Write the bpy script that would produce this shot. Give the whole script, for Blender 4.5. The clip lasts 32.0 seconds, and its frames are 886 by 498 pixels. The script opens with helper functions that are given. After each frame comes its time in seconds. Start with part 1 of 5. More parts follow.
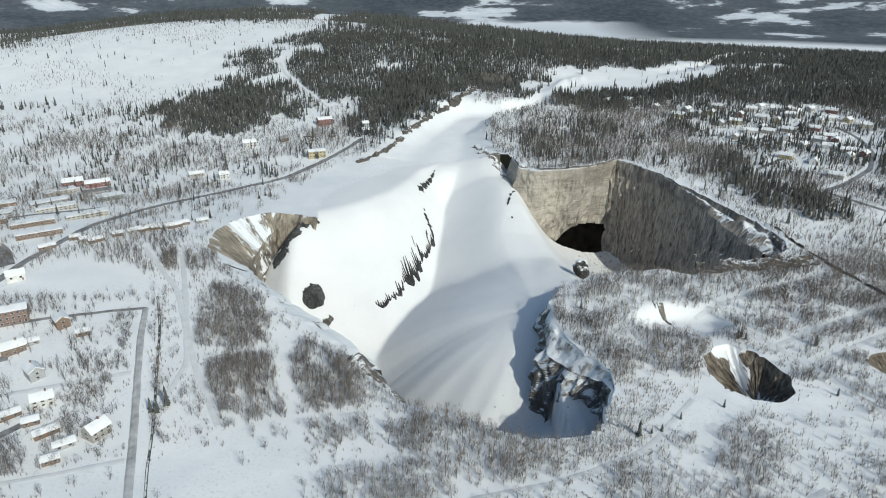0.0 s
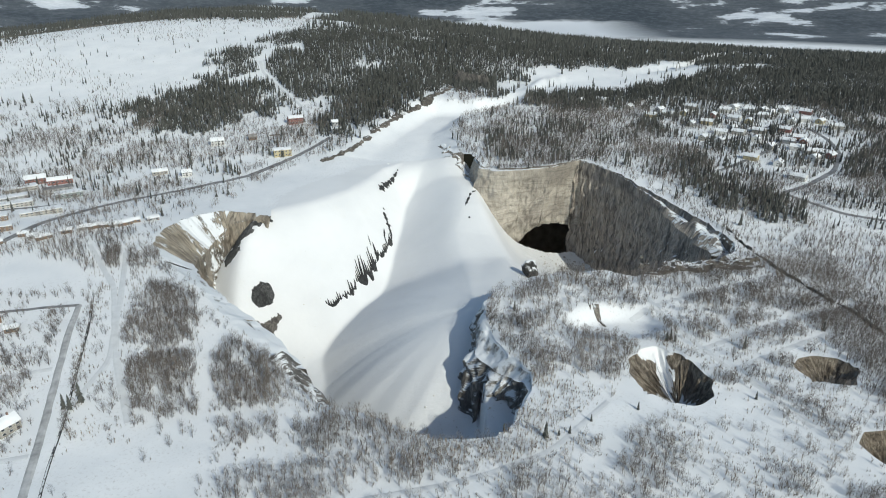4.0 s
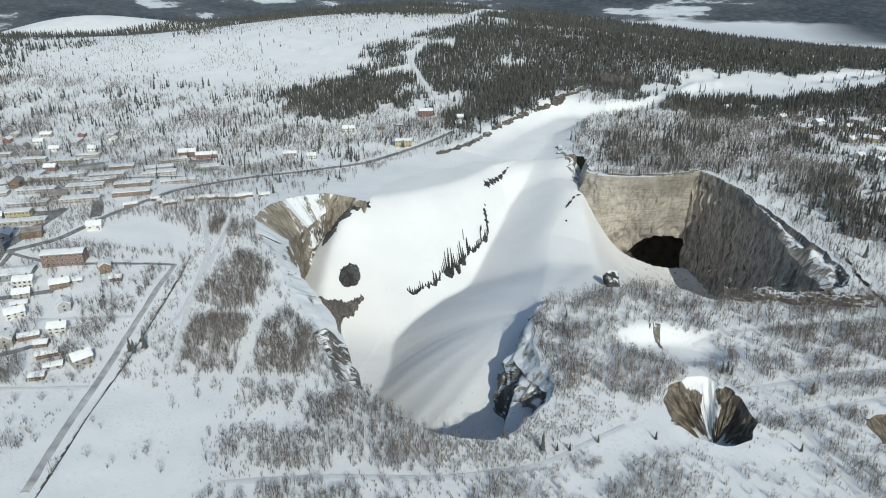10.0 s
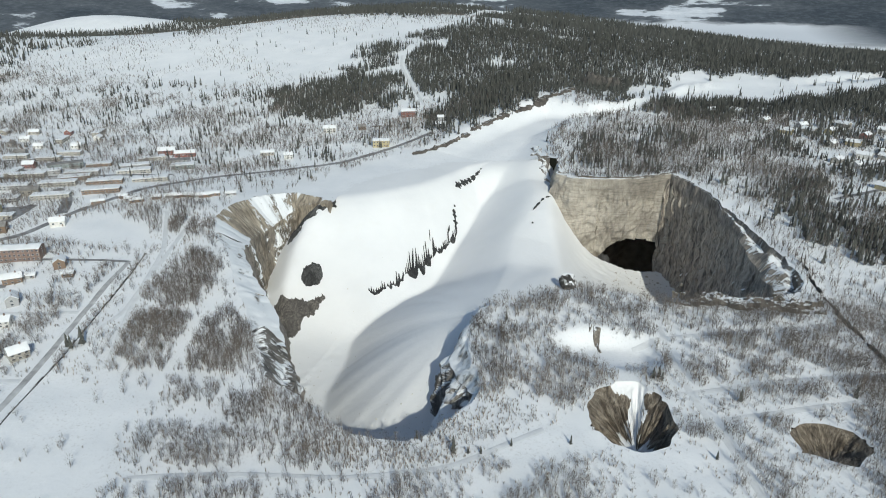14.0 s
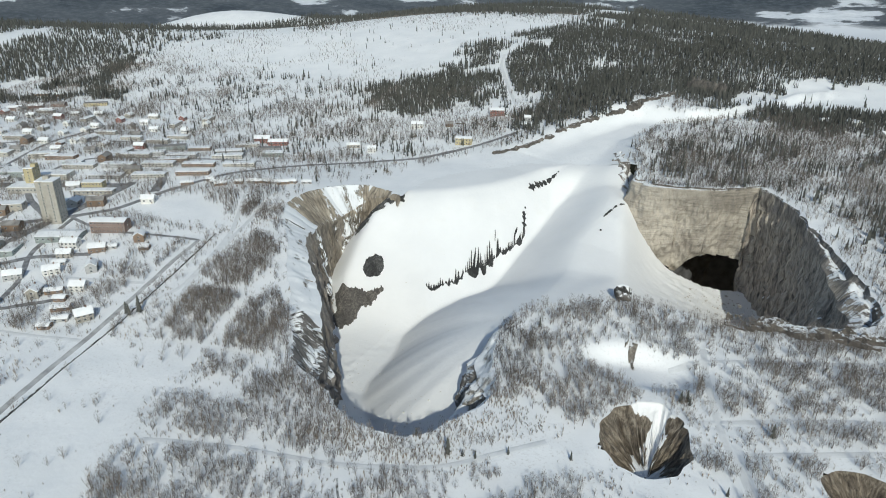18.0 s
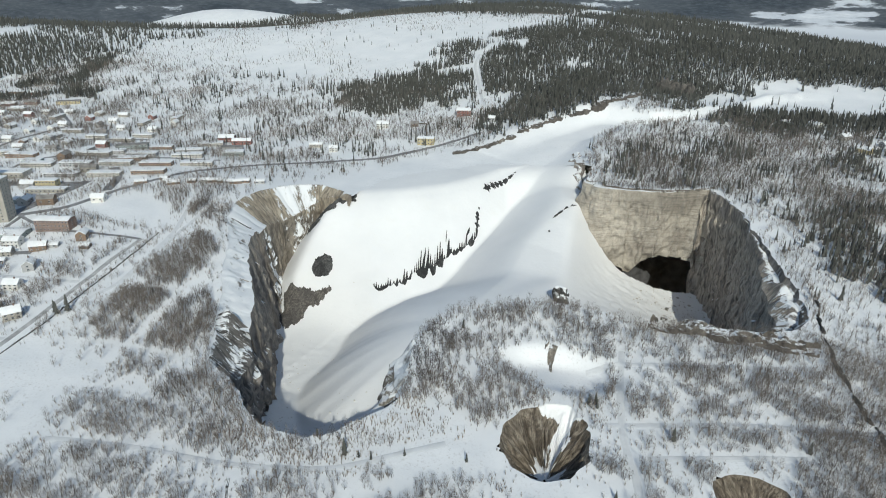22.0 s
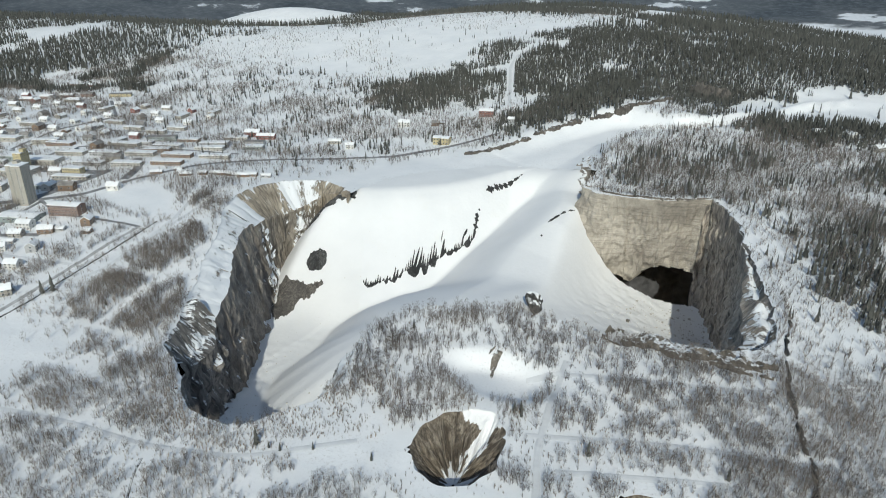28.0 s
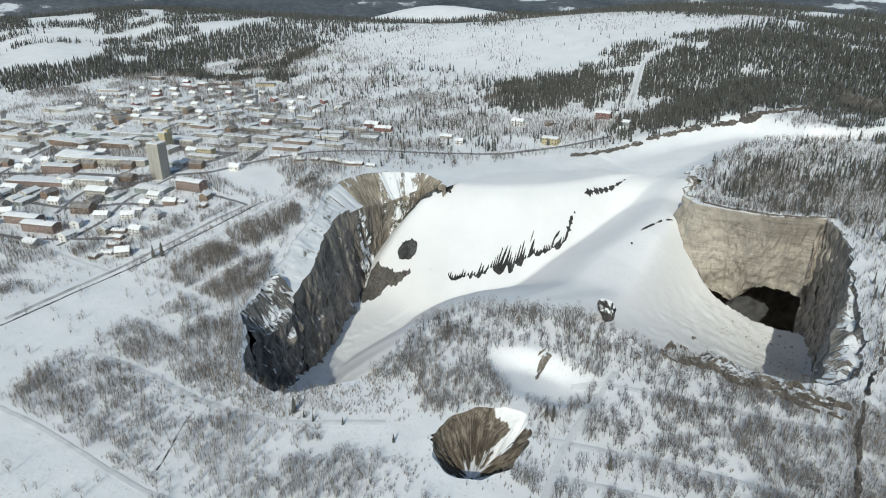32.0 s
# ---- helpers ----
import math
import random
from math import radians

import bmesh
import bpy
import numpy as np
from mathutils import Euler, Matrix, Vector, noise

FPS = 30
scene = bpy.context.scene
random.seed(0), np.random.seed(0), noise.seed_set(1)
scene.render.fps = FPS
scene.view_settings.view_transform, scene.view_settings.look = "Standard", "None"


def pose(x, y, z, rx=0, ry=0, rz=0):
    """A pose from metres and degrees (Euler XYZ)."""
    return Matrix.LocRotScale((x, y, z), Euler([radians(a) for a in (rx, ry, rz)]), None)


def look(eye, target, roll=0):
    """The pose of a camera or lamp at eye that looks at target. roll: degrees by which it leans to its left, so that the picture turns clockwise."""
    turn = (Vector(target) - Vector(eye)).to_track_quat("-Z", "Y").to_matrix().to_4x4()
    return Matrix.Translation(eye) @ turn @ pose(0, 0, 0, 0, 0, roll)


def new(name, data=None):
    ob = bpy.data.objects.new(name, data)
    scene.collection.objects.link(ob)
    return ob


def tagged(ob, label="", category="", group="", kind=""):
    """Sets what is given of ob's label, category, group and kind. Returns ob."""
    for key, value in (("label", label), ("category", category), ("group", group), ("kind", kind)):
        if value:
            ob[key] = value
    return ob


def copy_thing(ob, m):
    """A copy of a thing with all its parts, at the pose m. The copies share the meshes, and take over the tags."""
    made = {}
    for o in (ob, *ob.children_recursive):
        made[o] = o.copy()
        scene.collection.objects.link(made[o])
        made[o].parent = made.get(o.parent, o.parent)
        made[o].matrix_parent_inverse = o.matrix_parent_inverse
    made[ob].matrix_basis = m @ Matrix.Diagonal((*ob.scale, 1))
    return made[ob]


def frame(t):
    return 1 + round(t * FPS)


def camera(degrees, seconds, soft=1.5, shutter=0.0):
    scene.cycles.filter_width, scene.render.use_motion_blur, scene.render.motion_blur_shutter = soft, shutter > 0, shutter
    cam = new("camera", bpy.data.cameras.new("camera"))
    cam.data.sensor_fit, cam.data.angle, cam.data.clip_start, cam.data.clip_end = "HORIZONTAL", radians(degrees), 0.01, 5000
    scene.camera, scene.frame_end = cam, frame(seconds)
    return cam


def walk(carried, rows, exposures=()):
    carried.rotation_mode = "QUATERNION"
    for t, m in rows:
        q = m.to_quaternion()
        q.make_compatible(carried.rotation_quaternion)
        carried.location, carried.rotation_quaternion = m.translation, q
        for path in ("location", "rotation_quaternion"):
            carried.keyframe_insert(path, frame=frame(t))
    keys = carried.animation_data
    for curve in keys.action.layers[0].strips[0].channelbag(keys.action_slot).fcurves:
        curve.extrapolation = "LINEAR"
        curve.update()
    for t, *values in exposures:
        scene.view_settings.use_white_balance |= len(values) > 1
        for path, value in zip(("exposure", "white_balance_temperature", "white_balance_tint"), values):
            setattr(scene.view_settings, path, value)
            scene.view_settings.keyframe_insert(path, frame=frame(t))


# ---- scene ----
cam = camera(66.37, 32.0, soft=1.0)
PATH = [
    (0.0, (-0.00, -0.00, 225.87), (0.00, 462.04, 34.77), -0.03),
    (0.5, (6.51, 0.07, 225.65), (2.14, 461.93, 34.16), -0.02),
    (1.0, (13.02, 0.12, 225.55), (6.94, 461.99, 34.13), 0.01),
    (1.5, (19.53, 0.13, 225.58), (13.01, 462.00, 34.17), -0.00),
    (2.0, (26.08, 0.15, 225.71), (19.36, 461.98, 34.24), -0.00),
    (2.5, (32.65, 0.19, 225.92), (25.95, 461.97, 34.32), -0.00),
    (3.0, (39.18, 0.30, 226.16), (32.43, 461.94, 34.21), 0.01),
    (3.5, (45.64, 0.48, 226.30), (38.59, 462.14, 34.40), 0.05),
    (4.0, (51.96, 0.79, 226.36), (45.66, 462.49, 34.53), 0.09),
    (4.5, (58.25, 1.13, 226.36), (53.69, 462.83, 34.49), 0.17),
    (6.5, (84.48, 3.01, 226.11), (66.70, 464.42, 34.31), 0.33),
    (7.0, (90.78, 3.57, 226.39), (61.23, 464.25, 34.29), 0.31),
    (7.5, (97.26, 4.30, 226.55), (43.72, 462.66, 34.08), 0.21),
    (8.0, (104.01, 5.32, 226.53), (18.88, 458.61, 33.46), 0.18),
    (8.5, (110.92, 6.62, 226.32), (0.18, 454.14, 32.78), 0.08),
    (9.0, (117.84, 8.14, 226.04), (-6.39, 452.07, 32.41), 0.02),
    (9.5, (124.67, 9.90, 225.77), (-4.45, 452.54, 32.39), -0.05),
    (10.0, (131.31, 11.76, 225.55), (-0.24, 453.74, 32.30), -0.10),
    (10.5, (137.77, 13.66, 225.39), (4.61, 455.21, 32.24), -0.14),
    (11.0, (144.09, 15.63, 225.27), (10.38, 457.00, 32.08), -0.11),
    (11.5, (150.25, 17.63, 225.21), (15.86, 458.81, 32.07), -0.10),
    (12.0, (156.32, 19.53, 225.20), (21.35, 460.58, 32.19), -0.13),
    (12.5, (162.44, 21.47, 225.23), (27.15, 462.43, 32.23), -0.13),
    (13.0, (168.67, 23.57, 225.19), (31.31, 463.95, 32.32), -0.02),
    (13.5, (174.90, 25.80, 225.12), (32.17, 464.53, 32.40), -0.09),
    (14.0, (181.12, 28.12, 225.06), (36.15, 466.14, 32.39), -0.06),
    (14.5, (187.25, 30.50, 225.04), (32.70, 465.30, 32.52), -0.13),
    (15.0, (193.31, 32.97, 225.05), (22.97, 461.85, 32.59), -0.13),
    (15.5, (199.35, 35.50, 225.05), (7.52, 455.20, 32.58), -0.12),
    (17.5, (223.36, 48.34, 224.02), (-2.39, 450.55, 31.00), -0.02),
    (18.0, (228.99, 51.25, 224.06), (4.77, 454.25, 30.87), -0.01),
    (18.5, (234.61, 54.20, 224.18), (11.25, 457.63, 30.92), 0.10),
    (19.0, (240.25, 57.20, 224.37), (17.45, 460.88, 30.97), 0.09),
    (19.5, (245.89, 60.30, 224.56), (23.09, 463.94, 31.08), 0.21),
    (20.0, (251.54, 63.52, 224.73), (28.34, 466.92, 31.21), 0.21),
    (20.5, (257.21, 66.81, 224.91), (33.51, 469.87, 31.28), 0.19),
    (21.0, (262.88, 70.11, 225.10), (38.65, 472.89, 31.48), 0.19),
    (21.5, (268.54, 73.39, 225.29), (43.87, 475.85, 31.52), 0.21),
    (22.0, (274.14, 76.63, 225.53), (47.82, 478.11, 31.64), 0.19),
    (22.5, (279.75, 79.81, 225.77), (46.52, 477.23, 31.71), 0.12),
    (23.0, (285.39, 83.04, 225.93), (40.53, 473.36, 31.76), 0.12),
    (23.5, (290.97, 86.36, 226.04), (34.68, 469.11, 31.58), 0.10),
    (24.0, (296.46, 89.77, 226.21), (33.38, 467.79, 31.54), 0.07),
    (24.5, (301.91, 93.28, 226.41), (35.63, 468.95, 31.54), 0.03),
    (25.0, (307.35, 96.86, 226.66), (39.02, 470.95, 31.60), -0.01),
    (25.5, (312.81, 100.45, 226.91), (42.73, 473.22, 31.70), -0.07),
    (27.5, (334.03, 114.82, 226.76), (60.44, 485.26, 32.04), -0.03),
    (28.0, (339.57, 118.43, 226.84), (67.86, 490.32, 32.24), 0.11),
    (28.5, (345.15, 122.11, 226.91), (71.80, 492.88, 32.46), 0.04),
    (29.0, (350.71, 125.84, 226.96), (70.37, 491.26, 32.36), 0.10),
    (29.5, (356.16, 129.61, 226.95), (71.13, 491.40, 32.36), -0.00),
    (30.0, (361.45, 133.38, 226.88), (67.22, 487.76, 32.35), -0.04),
    (30.5, (366.58, 137.24, 226.78), (55.68, 476.92, 31.95), -0.08),
    (31.0, (371.58, 141.24, 226.61), (45.94, 466.84, 31.81), -0.15),
    (31.5, (376.46, 145.33, 226.38), (36.76, 456.08, 31.34), -0.25),
    (32.0, (381.23, 149.45, 226.13), (33.32, 450.95, 31.04), -0.18),
]
walk(cam, [(t, look(e, a, r)) for t, e, a, r in PATH], [(0.0, -0.15, 6430, 1), (12.0, -0.2, 6430, 1), (20.0, -0.2, 6470, 1), (32.0, -0.19, 6480, 1)])

# ---- world and sun ----
SUN_TO = Vector((0.55, -0.78, 0.63)).normalized()
world = bpy.data.worlds.new("world")
scene.world = world
world.use_nodes = True
wn = world.node_tree.nodes
sky = wn.new("ShaderNodeTexSky")
sky.sky_type, sky.sun_disc = "NISHITA", False
sky.sun_elevation = math.asin(SUN_TO.z)
sky.sun_rotation = math.atan2(SUN_TO.x, SUN_TO.y)
world.node_tree.links.new(sky.outputs[0], wn["Background"].inputs[0])
wn["Background"].inputs[1].default_value = 0.124
sun = new("sun", bpy.data.lights.new("sun", "SUN"))
sun.data.energy, sun.data.angle, sun.data.color = 3.35, radians(0.55), (1.0, 0.95, 0.88)
sun.matrix_world = look((0, 0, 600), Vector((0, 0, 600)) - SUN_TO)


# ---- numbers ----
def sm(a, b, x):
    t = np.clip((np.asarray(x, float) - a) / (b - a), 0, 1)
    return t * t * (3 - 2 * t)


def lattice(ix, iy, seed):
    h = (ix.astype(np.int64) * 374761393 + iy.astype(np.int64) * 668265263 + seed * 974711) & 0xFFFFFFFF
    h = ((h ^ (h >> 13)) * 1274126177) & 0xFFFFFFFF
    return ((h ^ (h >> 16)) & 0xFFFF) / 65535.0


def vnoise(x, y, size, seed=0):
    """Smooth noise, 0 to 1, with cells of that size."""
    x, y = np.asarray(x, float) / size, np.asarray(y, float) / size
    ix, iy = np.floor(x), np.floor(y)
    fx, fy = x - ix, y - iy
    fx, fy = fx * fx * (3 - 2 * fx), fy * fy * (3 - 2 * fy)
    a, b = lattice(ix, iy, seed), lattice(ix + 1, iy, seed)
    c, d = lattice(ix, iy + 1, seed), lattice(ix + 1, iy + 1, seed)
    return (a * (1 - fx) + b * fx) * (1 - fy) + (c * (1 - fx) + d * fx) * fy


def fbm(x, y, size, seed=0, octaves=4):
    s, w, total = 0, 0.5, 0
    for k in range(octaves):
        s = s + w * vnoise(x, y, size / 2 ** k, seed + 17 * k)
        total, w = total + w, w / 2
    return s / total


def inside(poly, x, y):
    r = np.zeros(np.shape(x), bool)
    px, py = poly[-1]
    for qx, qy in poly:
        if qy != py:
            r ^= ((qy > y) != (py > y)) & (x < (px - qx) * (y - qy) / (py - qy) + qx)
        px, py = qx, qy
    return r


def along(line, x, y):
    """Distance to a broken line, and how far along it (in points) the nearest place is."""
    best, at = np.full(np.shape(x), 1e9), np.zeros(np.shape(x))
    for k in range(len(line) - 1):
        (ax, ay), (bx, by) = line[k][:2], line[k + 1][:2]
        dx, dy = bx - ax, by - ay
        t = np.clip(((x - ax) * dx + (y - ay) * dy) / (dx * dx + dy * dy), 0, 1)
        d = np.hypot(x - ax - t * dx, y - ay - t * dy)
        near = d < best
        best, at = np.where(near, d, best), np.where(near, k + t, at)
    return best, at


def soft_max(a, b, k=6.0):
    return k * np.logaddexp(a / k, b / k)


def soft_min(a, b, k=6.0):
    return -soft_max(-a, -b, k)


# ---- the land ----
# the snow-filled gully that feeds the pit, and the cleared track beyond it: x, y, half width, height
GULLY = [(-62, 610, 112, 15), (-50, 690, 112, 15.5), (-14, 760, 88, 19), (8, 850, 46, 30), (38, 912, 42, 37), (88, 925, 25, 41), (135, 965, 16, 45),
         (160, 1046, 12, 51), (199, 1142, 10, 57), (241, 1175, 10, 58), (308, 1195, 8, 57), (366, 1200, 8, 56), (475, 1285, 9, 47), (719, 1628, 12, 14)]
SNOW_PIT = (165, 409)


def gully(x, y):
    d, at = along(GULLY, x, y)
    half = np.interp(at, range(len(GULLY)), [p[2] for p in GULLY])
    z = np.interp(at, range(len(GULLY)), [p[3] for p in GULLY])
    return 1 - sm(0.30, 1.2, d / half), z


def hump(x, y, cx, cy, rx, ry, turn=0):
    c, s = math.cos(radians(turn)), math.sin(radians(turn))
    u, v = ((x - cx) * c + (y - cy) * s) / rx, (-(x - cx) * s + (y - cy) * c) / ry
    return np.exp(-0.5 * (u * u + v * v))


def land(x, y):
    """Height of the ground, outside the pits."""
    x, y = np.asarray(x, float), np.asarray(y, float)
    z = 0.082 * 60 * np.logaddexp(0, (y - 400) / 60) - 0.6
    z = 52 - 0.082 * 60 * np.logaddexp(0, (52 - z) / (0.082 * 60)) + 3
    z = z + 8 / (1 + np.exp((x + 90) / 25)) * (1 - sm(620, 780, y)) * sm(250, 410, y)
    z = z - 3.0 * sm(100, 220, x) * (1 - sm(480, 640, y))
    z = z + 46 * hump(x, y, -110, 1400, 310, 300) + 58 * hump(x, y, -600, 1560, 330, 180, 15) + 100 * hump(x, y, -640, 1990, 620, 170, 8)
    z = z + 60 * hump(x, y, -1450, 1050, 380, 300) + 80 * hump(x, y, -1560, 1760, 210, 150, 20) + 135 * hump(x, y, -2080, 760, 330, 420)
    z = z - 20 * sm(500, 690, y) * (1 - sm(-140, 20, x)) * (1 - sm(1000, 1300, y))
    z = z - 24 * hump(x, y, 150, 1130, 170, 80) - 8 * hump(x, y, 330, 900, 120, 120)
    r = np.hypot(x - 150, y - 100)
    z = z - 95 * sm(1380, 2650, r) + 12 * sm(600, 2500, r) * (fbm(x, y, 700, 5) - 0.5)
    hills = 90 * sm(3350, 4100, r) + 330 * sm(3900, 5100, r)
    z = z + hills * (0.65 + 0.7 * fbm(x, y, 1300, 9))
    near = 1 - sm(900, 1500, r)
    z = z + near * (1.6 * (fbm(x, y, 45, 2) - 0.5) + 0.5 * (fbm(x, y, 9, 3, 2) - 0.5))
    w, gz = gully(x, y)
    z = z * (1 - w) + (gz + 2.5 * (fbm(x, y, 60, 11) - 0.5)) * w
    # the round snow hollow
    q = np.hypot((x - SNOW_PIT[0]) / 43, (y - SNOW_PIT[1] - 0.2 * (x - SNOW_PIT[0])) / 27)
    z = z - 8.5 * (1 - sm(0.46, 1.0, q)) * sm(-34, 12, y - SNOW_PIT[1])
    return z


RIM_WEST = [(-114, 583), (-133, 592), (-160, 596), (-176, 581), (-187, 559), (-193, 532), (-190, 506), (-172, 478), (-153, 459),
            (-122, 428), (-98, 399), (-76, 375), (-57, 355), (-40, 335), (-22, 314)]
RIM_SOUTH = [(-4, 306), (16, 300), (28, 291), (42, 285), (60, 282), (74, 286), (84, 297), (92, 311), (99, 327), (100, 346), (89, 363), (80, 380), (75, 402),
             (77, 430), (86, 448), (114, 470), (149, 480), (173, 483), (194, 474)]
RIM_EAST = [(225, 495), (255, 504), (282, 516), (292, 534), (286, 556), (277, 578), (258, 620), (240, 656), (228, 688), (211, 715),
            (193, 734), (172, 716), (155, 705), (128, 697), (100, 694), (82, 702)]
RIM_TOP = [(74, 748), (20, 766), (-45, 748), (-98, 690), (-120, 640)]
RIM = RIM_WEST + RIM_SOUTH + RIM_EAST + RIM_TOP


def resample(poly, step, rough=0.0, seed=0):
    out = []
    for k in range(len(poly)):
        a, b = Vector(poly[k]), Vector(poly[(k + 1) % len(poly)])
        n = max(1, round((b - a).length / step))
        out += [a.lerp(b, j / n) for j in range(n)]
    p = np.array([(v.x, v.y) for v in out])
    p = 0.5 * p + 0.25 * np.roll(p, 1, 0) + 0.25 * np.roll(p, -1, 0)
    t = np.roll(p, -1, 0) - np.roll(p, 1, 0)
    nrm = np.stack([-t[:, 1], t[:, 0]], 1) / np.maximum(np.hypot(t[:, 0], t[:, 1]), 1e-6)[:, None]
    shift = rough * (2 * fbm(p[:, 0], p[:, 1], 14, seed, 3) - 1)
    return p + nrm * shift[:, None]


def floor(x, y):
    """Height of the snow inside the great pit."""
    x, y = np.asarray(x, float), np.asarray(y, float)
    # the long western slope: e runs down it from its upper edge, s along it
    e, s = (x + 127) * 0.61 - (y - 590) * 0.79, (x + 127) * 0.79 + (y - 590) * 0.61
    e = e - np.interp(s, [-60, -27, 30, 60, 105, 140, 170], [-5, -3, 4, 4, -7, -26, -44])
    slope = 14 - np.interp(s, [-40, 20, 60, 105], [0.96, 0.80, 0.88, 0.95]) * 5 * np.logaddexp(0, e / 5)
    # the ridge that comes down from the gully
    crest_x = np.interp(y, [500, 540, 577, 620, 664, 700, 750], [85, 75, 62, 56, 64, 60, 40])
    crest_z = np.interp(y, [500, 540, 577, 620, 664, 700, 750], [-44, -28, -22, -12, 3, 11, 16])
    ridge = crest_z - 0.55 * 5 * np.logaddexp(0, (crest_x - 5 - x) / 5) - 0.10 * np.maximum(0, x - crest_x)
    # the fan below it, steepest towards the south-west
    far, turn = np.hypot(x - 72, y - 455), np.degrees(np.arctan2(y - 455, x - 72))
    turn = np.where(turn < -90, turn + 360, turn)
    fall = np.interp(turn, [60, 95, 110, 125, 146, 163, 172, 180, 190, 215, 240], [0.10, 0.12, 0.25, 0.33, 0.44, 0.54, 0.64, 0.70, 0.70, 0.67, 0.60])
    dome = -11 - 0.97 * fall * np.where(far < 145, 145 * (far / 145) ** 1.6, 145 + 1.5 * (far - 145))
    dome = dome + sm(30, 110, far) * (0.35 * np.sin(turn * 0.42 + 1.2 * vnoise(turn, far * 0.1, 12, 25)) + 2.2 * (vnoise(turn, far * 0.05, 13, 24) - 0.5))
    base = -83 + 0.25 * np.maximum(0, 405 - y)
    z = soft_max(soft_max(slope, base, 10), soft_max(ridge, dome, 2.5), 1.2)
    cave = -97 + np.sqrt(((x - 214) * 0.45) ** 2 + ((y - 700) * 0.36) ** 2) + 1.3 * 7 * np.logaddexp(0, (114 - x) / 7)
    z = soft_min(z, cave, 5)
    z = z + 1.6 * (fbm(x, y, 50, 21) - 0.5)
    rubble = sm(40, 150, x) * (1 - sm(690, 740, y)) * sm(-20, -60, z) + 2.2 * hump(x, y, 30, 342, 50, 20) + hump(x, y, -70, 400, 12, 60)
    z = z + rubble * 2.2 * (fbm(x, y, 6, 22, 3) ** 2 - 0.25)
    crest = np.interp(y, [485, 492, 515, 545, 570, 586, 600], [-118, -125, -134, -137, -136, -131, -126])
    trench = sm(470, 500, y) * 1.5 * 3 * np.logaddexp(0, (crest - x) / 3)
    z = np.where(x < -70, soft_max(z - trench, -82 + 0.12 * (y - 500), 3), z)
    w = sm(722, 762, y) * (1 - sm(55, 78, x))
    w = np.maximum(w, (1 - sm(-14, 2, e)) * sm(-3, 3, x - crest))
    return z * (1 - w) + land(x, y) * w


# ---- materials ----
def material(name):
    m = bpy.data.materials.new(name)
    m.use_nodes = True
    return m, m.node_tree.nodes, m.node_tree.links, m.node_tree.nodes["Principled BSDF"]


def tex_noise(n, l, scale, detail=4, rough=0.55, stretch=None):
    co = n.new("ShaderNodeNewGeometry").outputs["Position"]
    if stretch:
        mp = n.new("ShaderNodeMapping")
        mp.inputs["Scale"].default_value = stretch
        l.new(co, mp.inputs["Vector"])
        co = mp.outputs[0]
    t = n.new("ShaderNodeTexNoise")
    t.inputs["Scale"].default_value, t.inputs["Detail"].default_value, t.inputs["Roughness"].default_value = scale, detail, rough
    l.new(co, t.inputs["Vector"])
    return t.outputs["Fac"]


def ramp(n, l, fac, stops):
    r = n.new("ShaderNodeValToRGB")
    e = r.color_ramp.elements
    while len(e) < len(stops):
        e.new(0.5)
    for k, (p, c) in enumerate(stops):
        e[k].position, e[k].color = p, (*c, 1) if len(c) == 3 else c
    l.new(fac, r.inputs[0])
    return r.outputs[0]


def mix(n, l, fac, a, b):
    m = n.new("ShaderNodeMix")
    m.data_type = "RGBA"
    for v, s in ((fac, m.inputs[0]), (a, m.inputs[6]), (b, m.inputs[7])):
        if isinstance(v, bpy.types.NodeSocket):
            l.new(v, s)
        elif isinstance(v, (int, float)):
            s.default_value = v
        else:
            s.default_value = (*v, 1)
    return m.outputs[2]


def bump(n, l, b, height, strength, distance):
    u = n.new("ShaderNodeBump")
    u.inputs["Strength"].default_value, u.inputs["Distance"].default_value = strength, distance
    l.new(height, u.inputs["Height"])
    l.new(u.outputs[0], b.inputs["Normal"])


def math_node(n, l, op, a, b):
    m = n.new("ShaderNodeMath")
    m.operation = op
    for v, s in ((a, m.inputs[0]), (b, m.inputs[1])):
        if isinstance(v, bpy.types.NodeSocket):
            l.new(v, s)
        else:
            s.default_value = v
    return m.outputs[0]


def plain(name, color, rough=0.7, scale=3.0, vary=0.25, metal=0.0):
    m, n, l, b = material(name)
    f = tex_noise(n, l, scale)
    lo, hi = [c * (1 - vary) for c in color], [min(1, c * (1 + vary)) for c in color]
    l.new(ramp(n, l, f, [(0.3, lo), (0.7, hi)]), b.inputs["Base Color"])
    b.inputs["Roughness"].default_value, b.inputs["Metallic"].default_value = rough, metal
    return m


SNOW = (0.765, 0.78, 0.795)


def snow_material():
    m, n, l, b = material("snow")
    big = ramp(n, l, tex_noise(n, l, 0.02, 5), [(0.3, (0.73, 0.736, 0.742)), (0.7, (0.795, 0.797, 0.798))])
    dirt = ramp(n, l, tex_noise(n, l, 0.05, 6, 0.6), [(0.56, (0, 0, 0)), (0.8, (0.4, 0.4, 0.4))])
    l.new(mix(n, l, dirt, big, (0.74, 0.73, 0.70)), b.inputs["Base Color"])
    b.inputs["Roughness"].default_value = 0.65
    bump(n, l, b, tex_noise(n, l, 0.25, 6, 0.6), 0.5, 0.6)
    return m


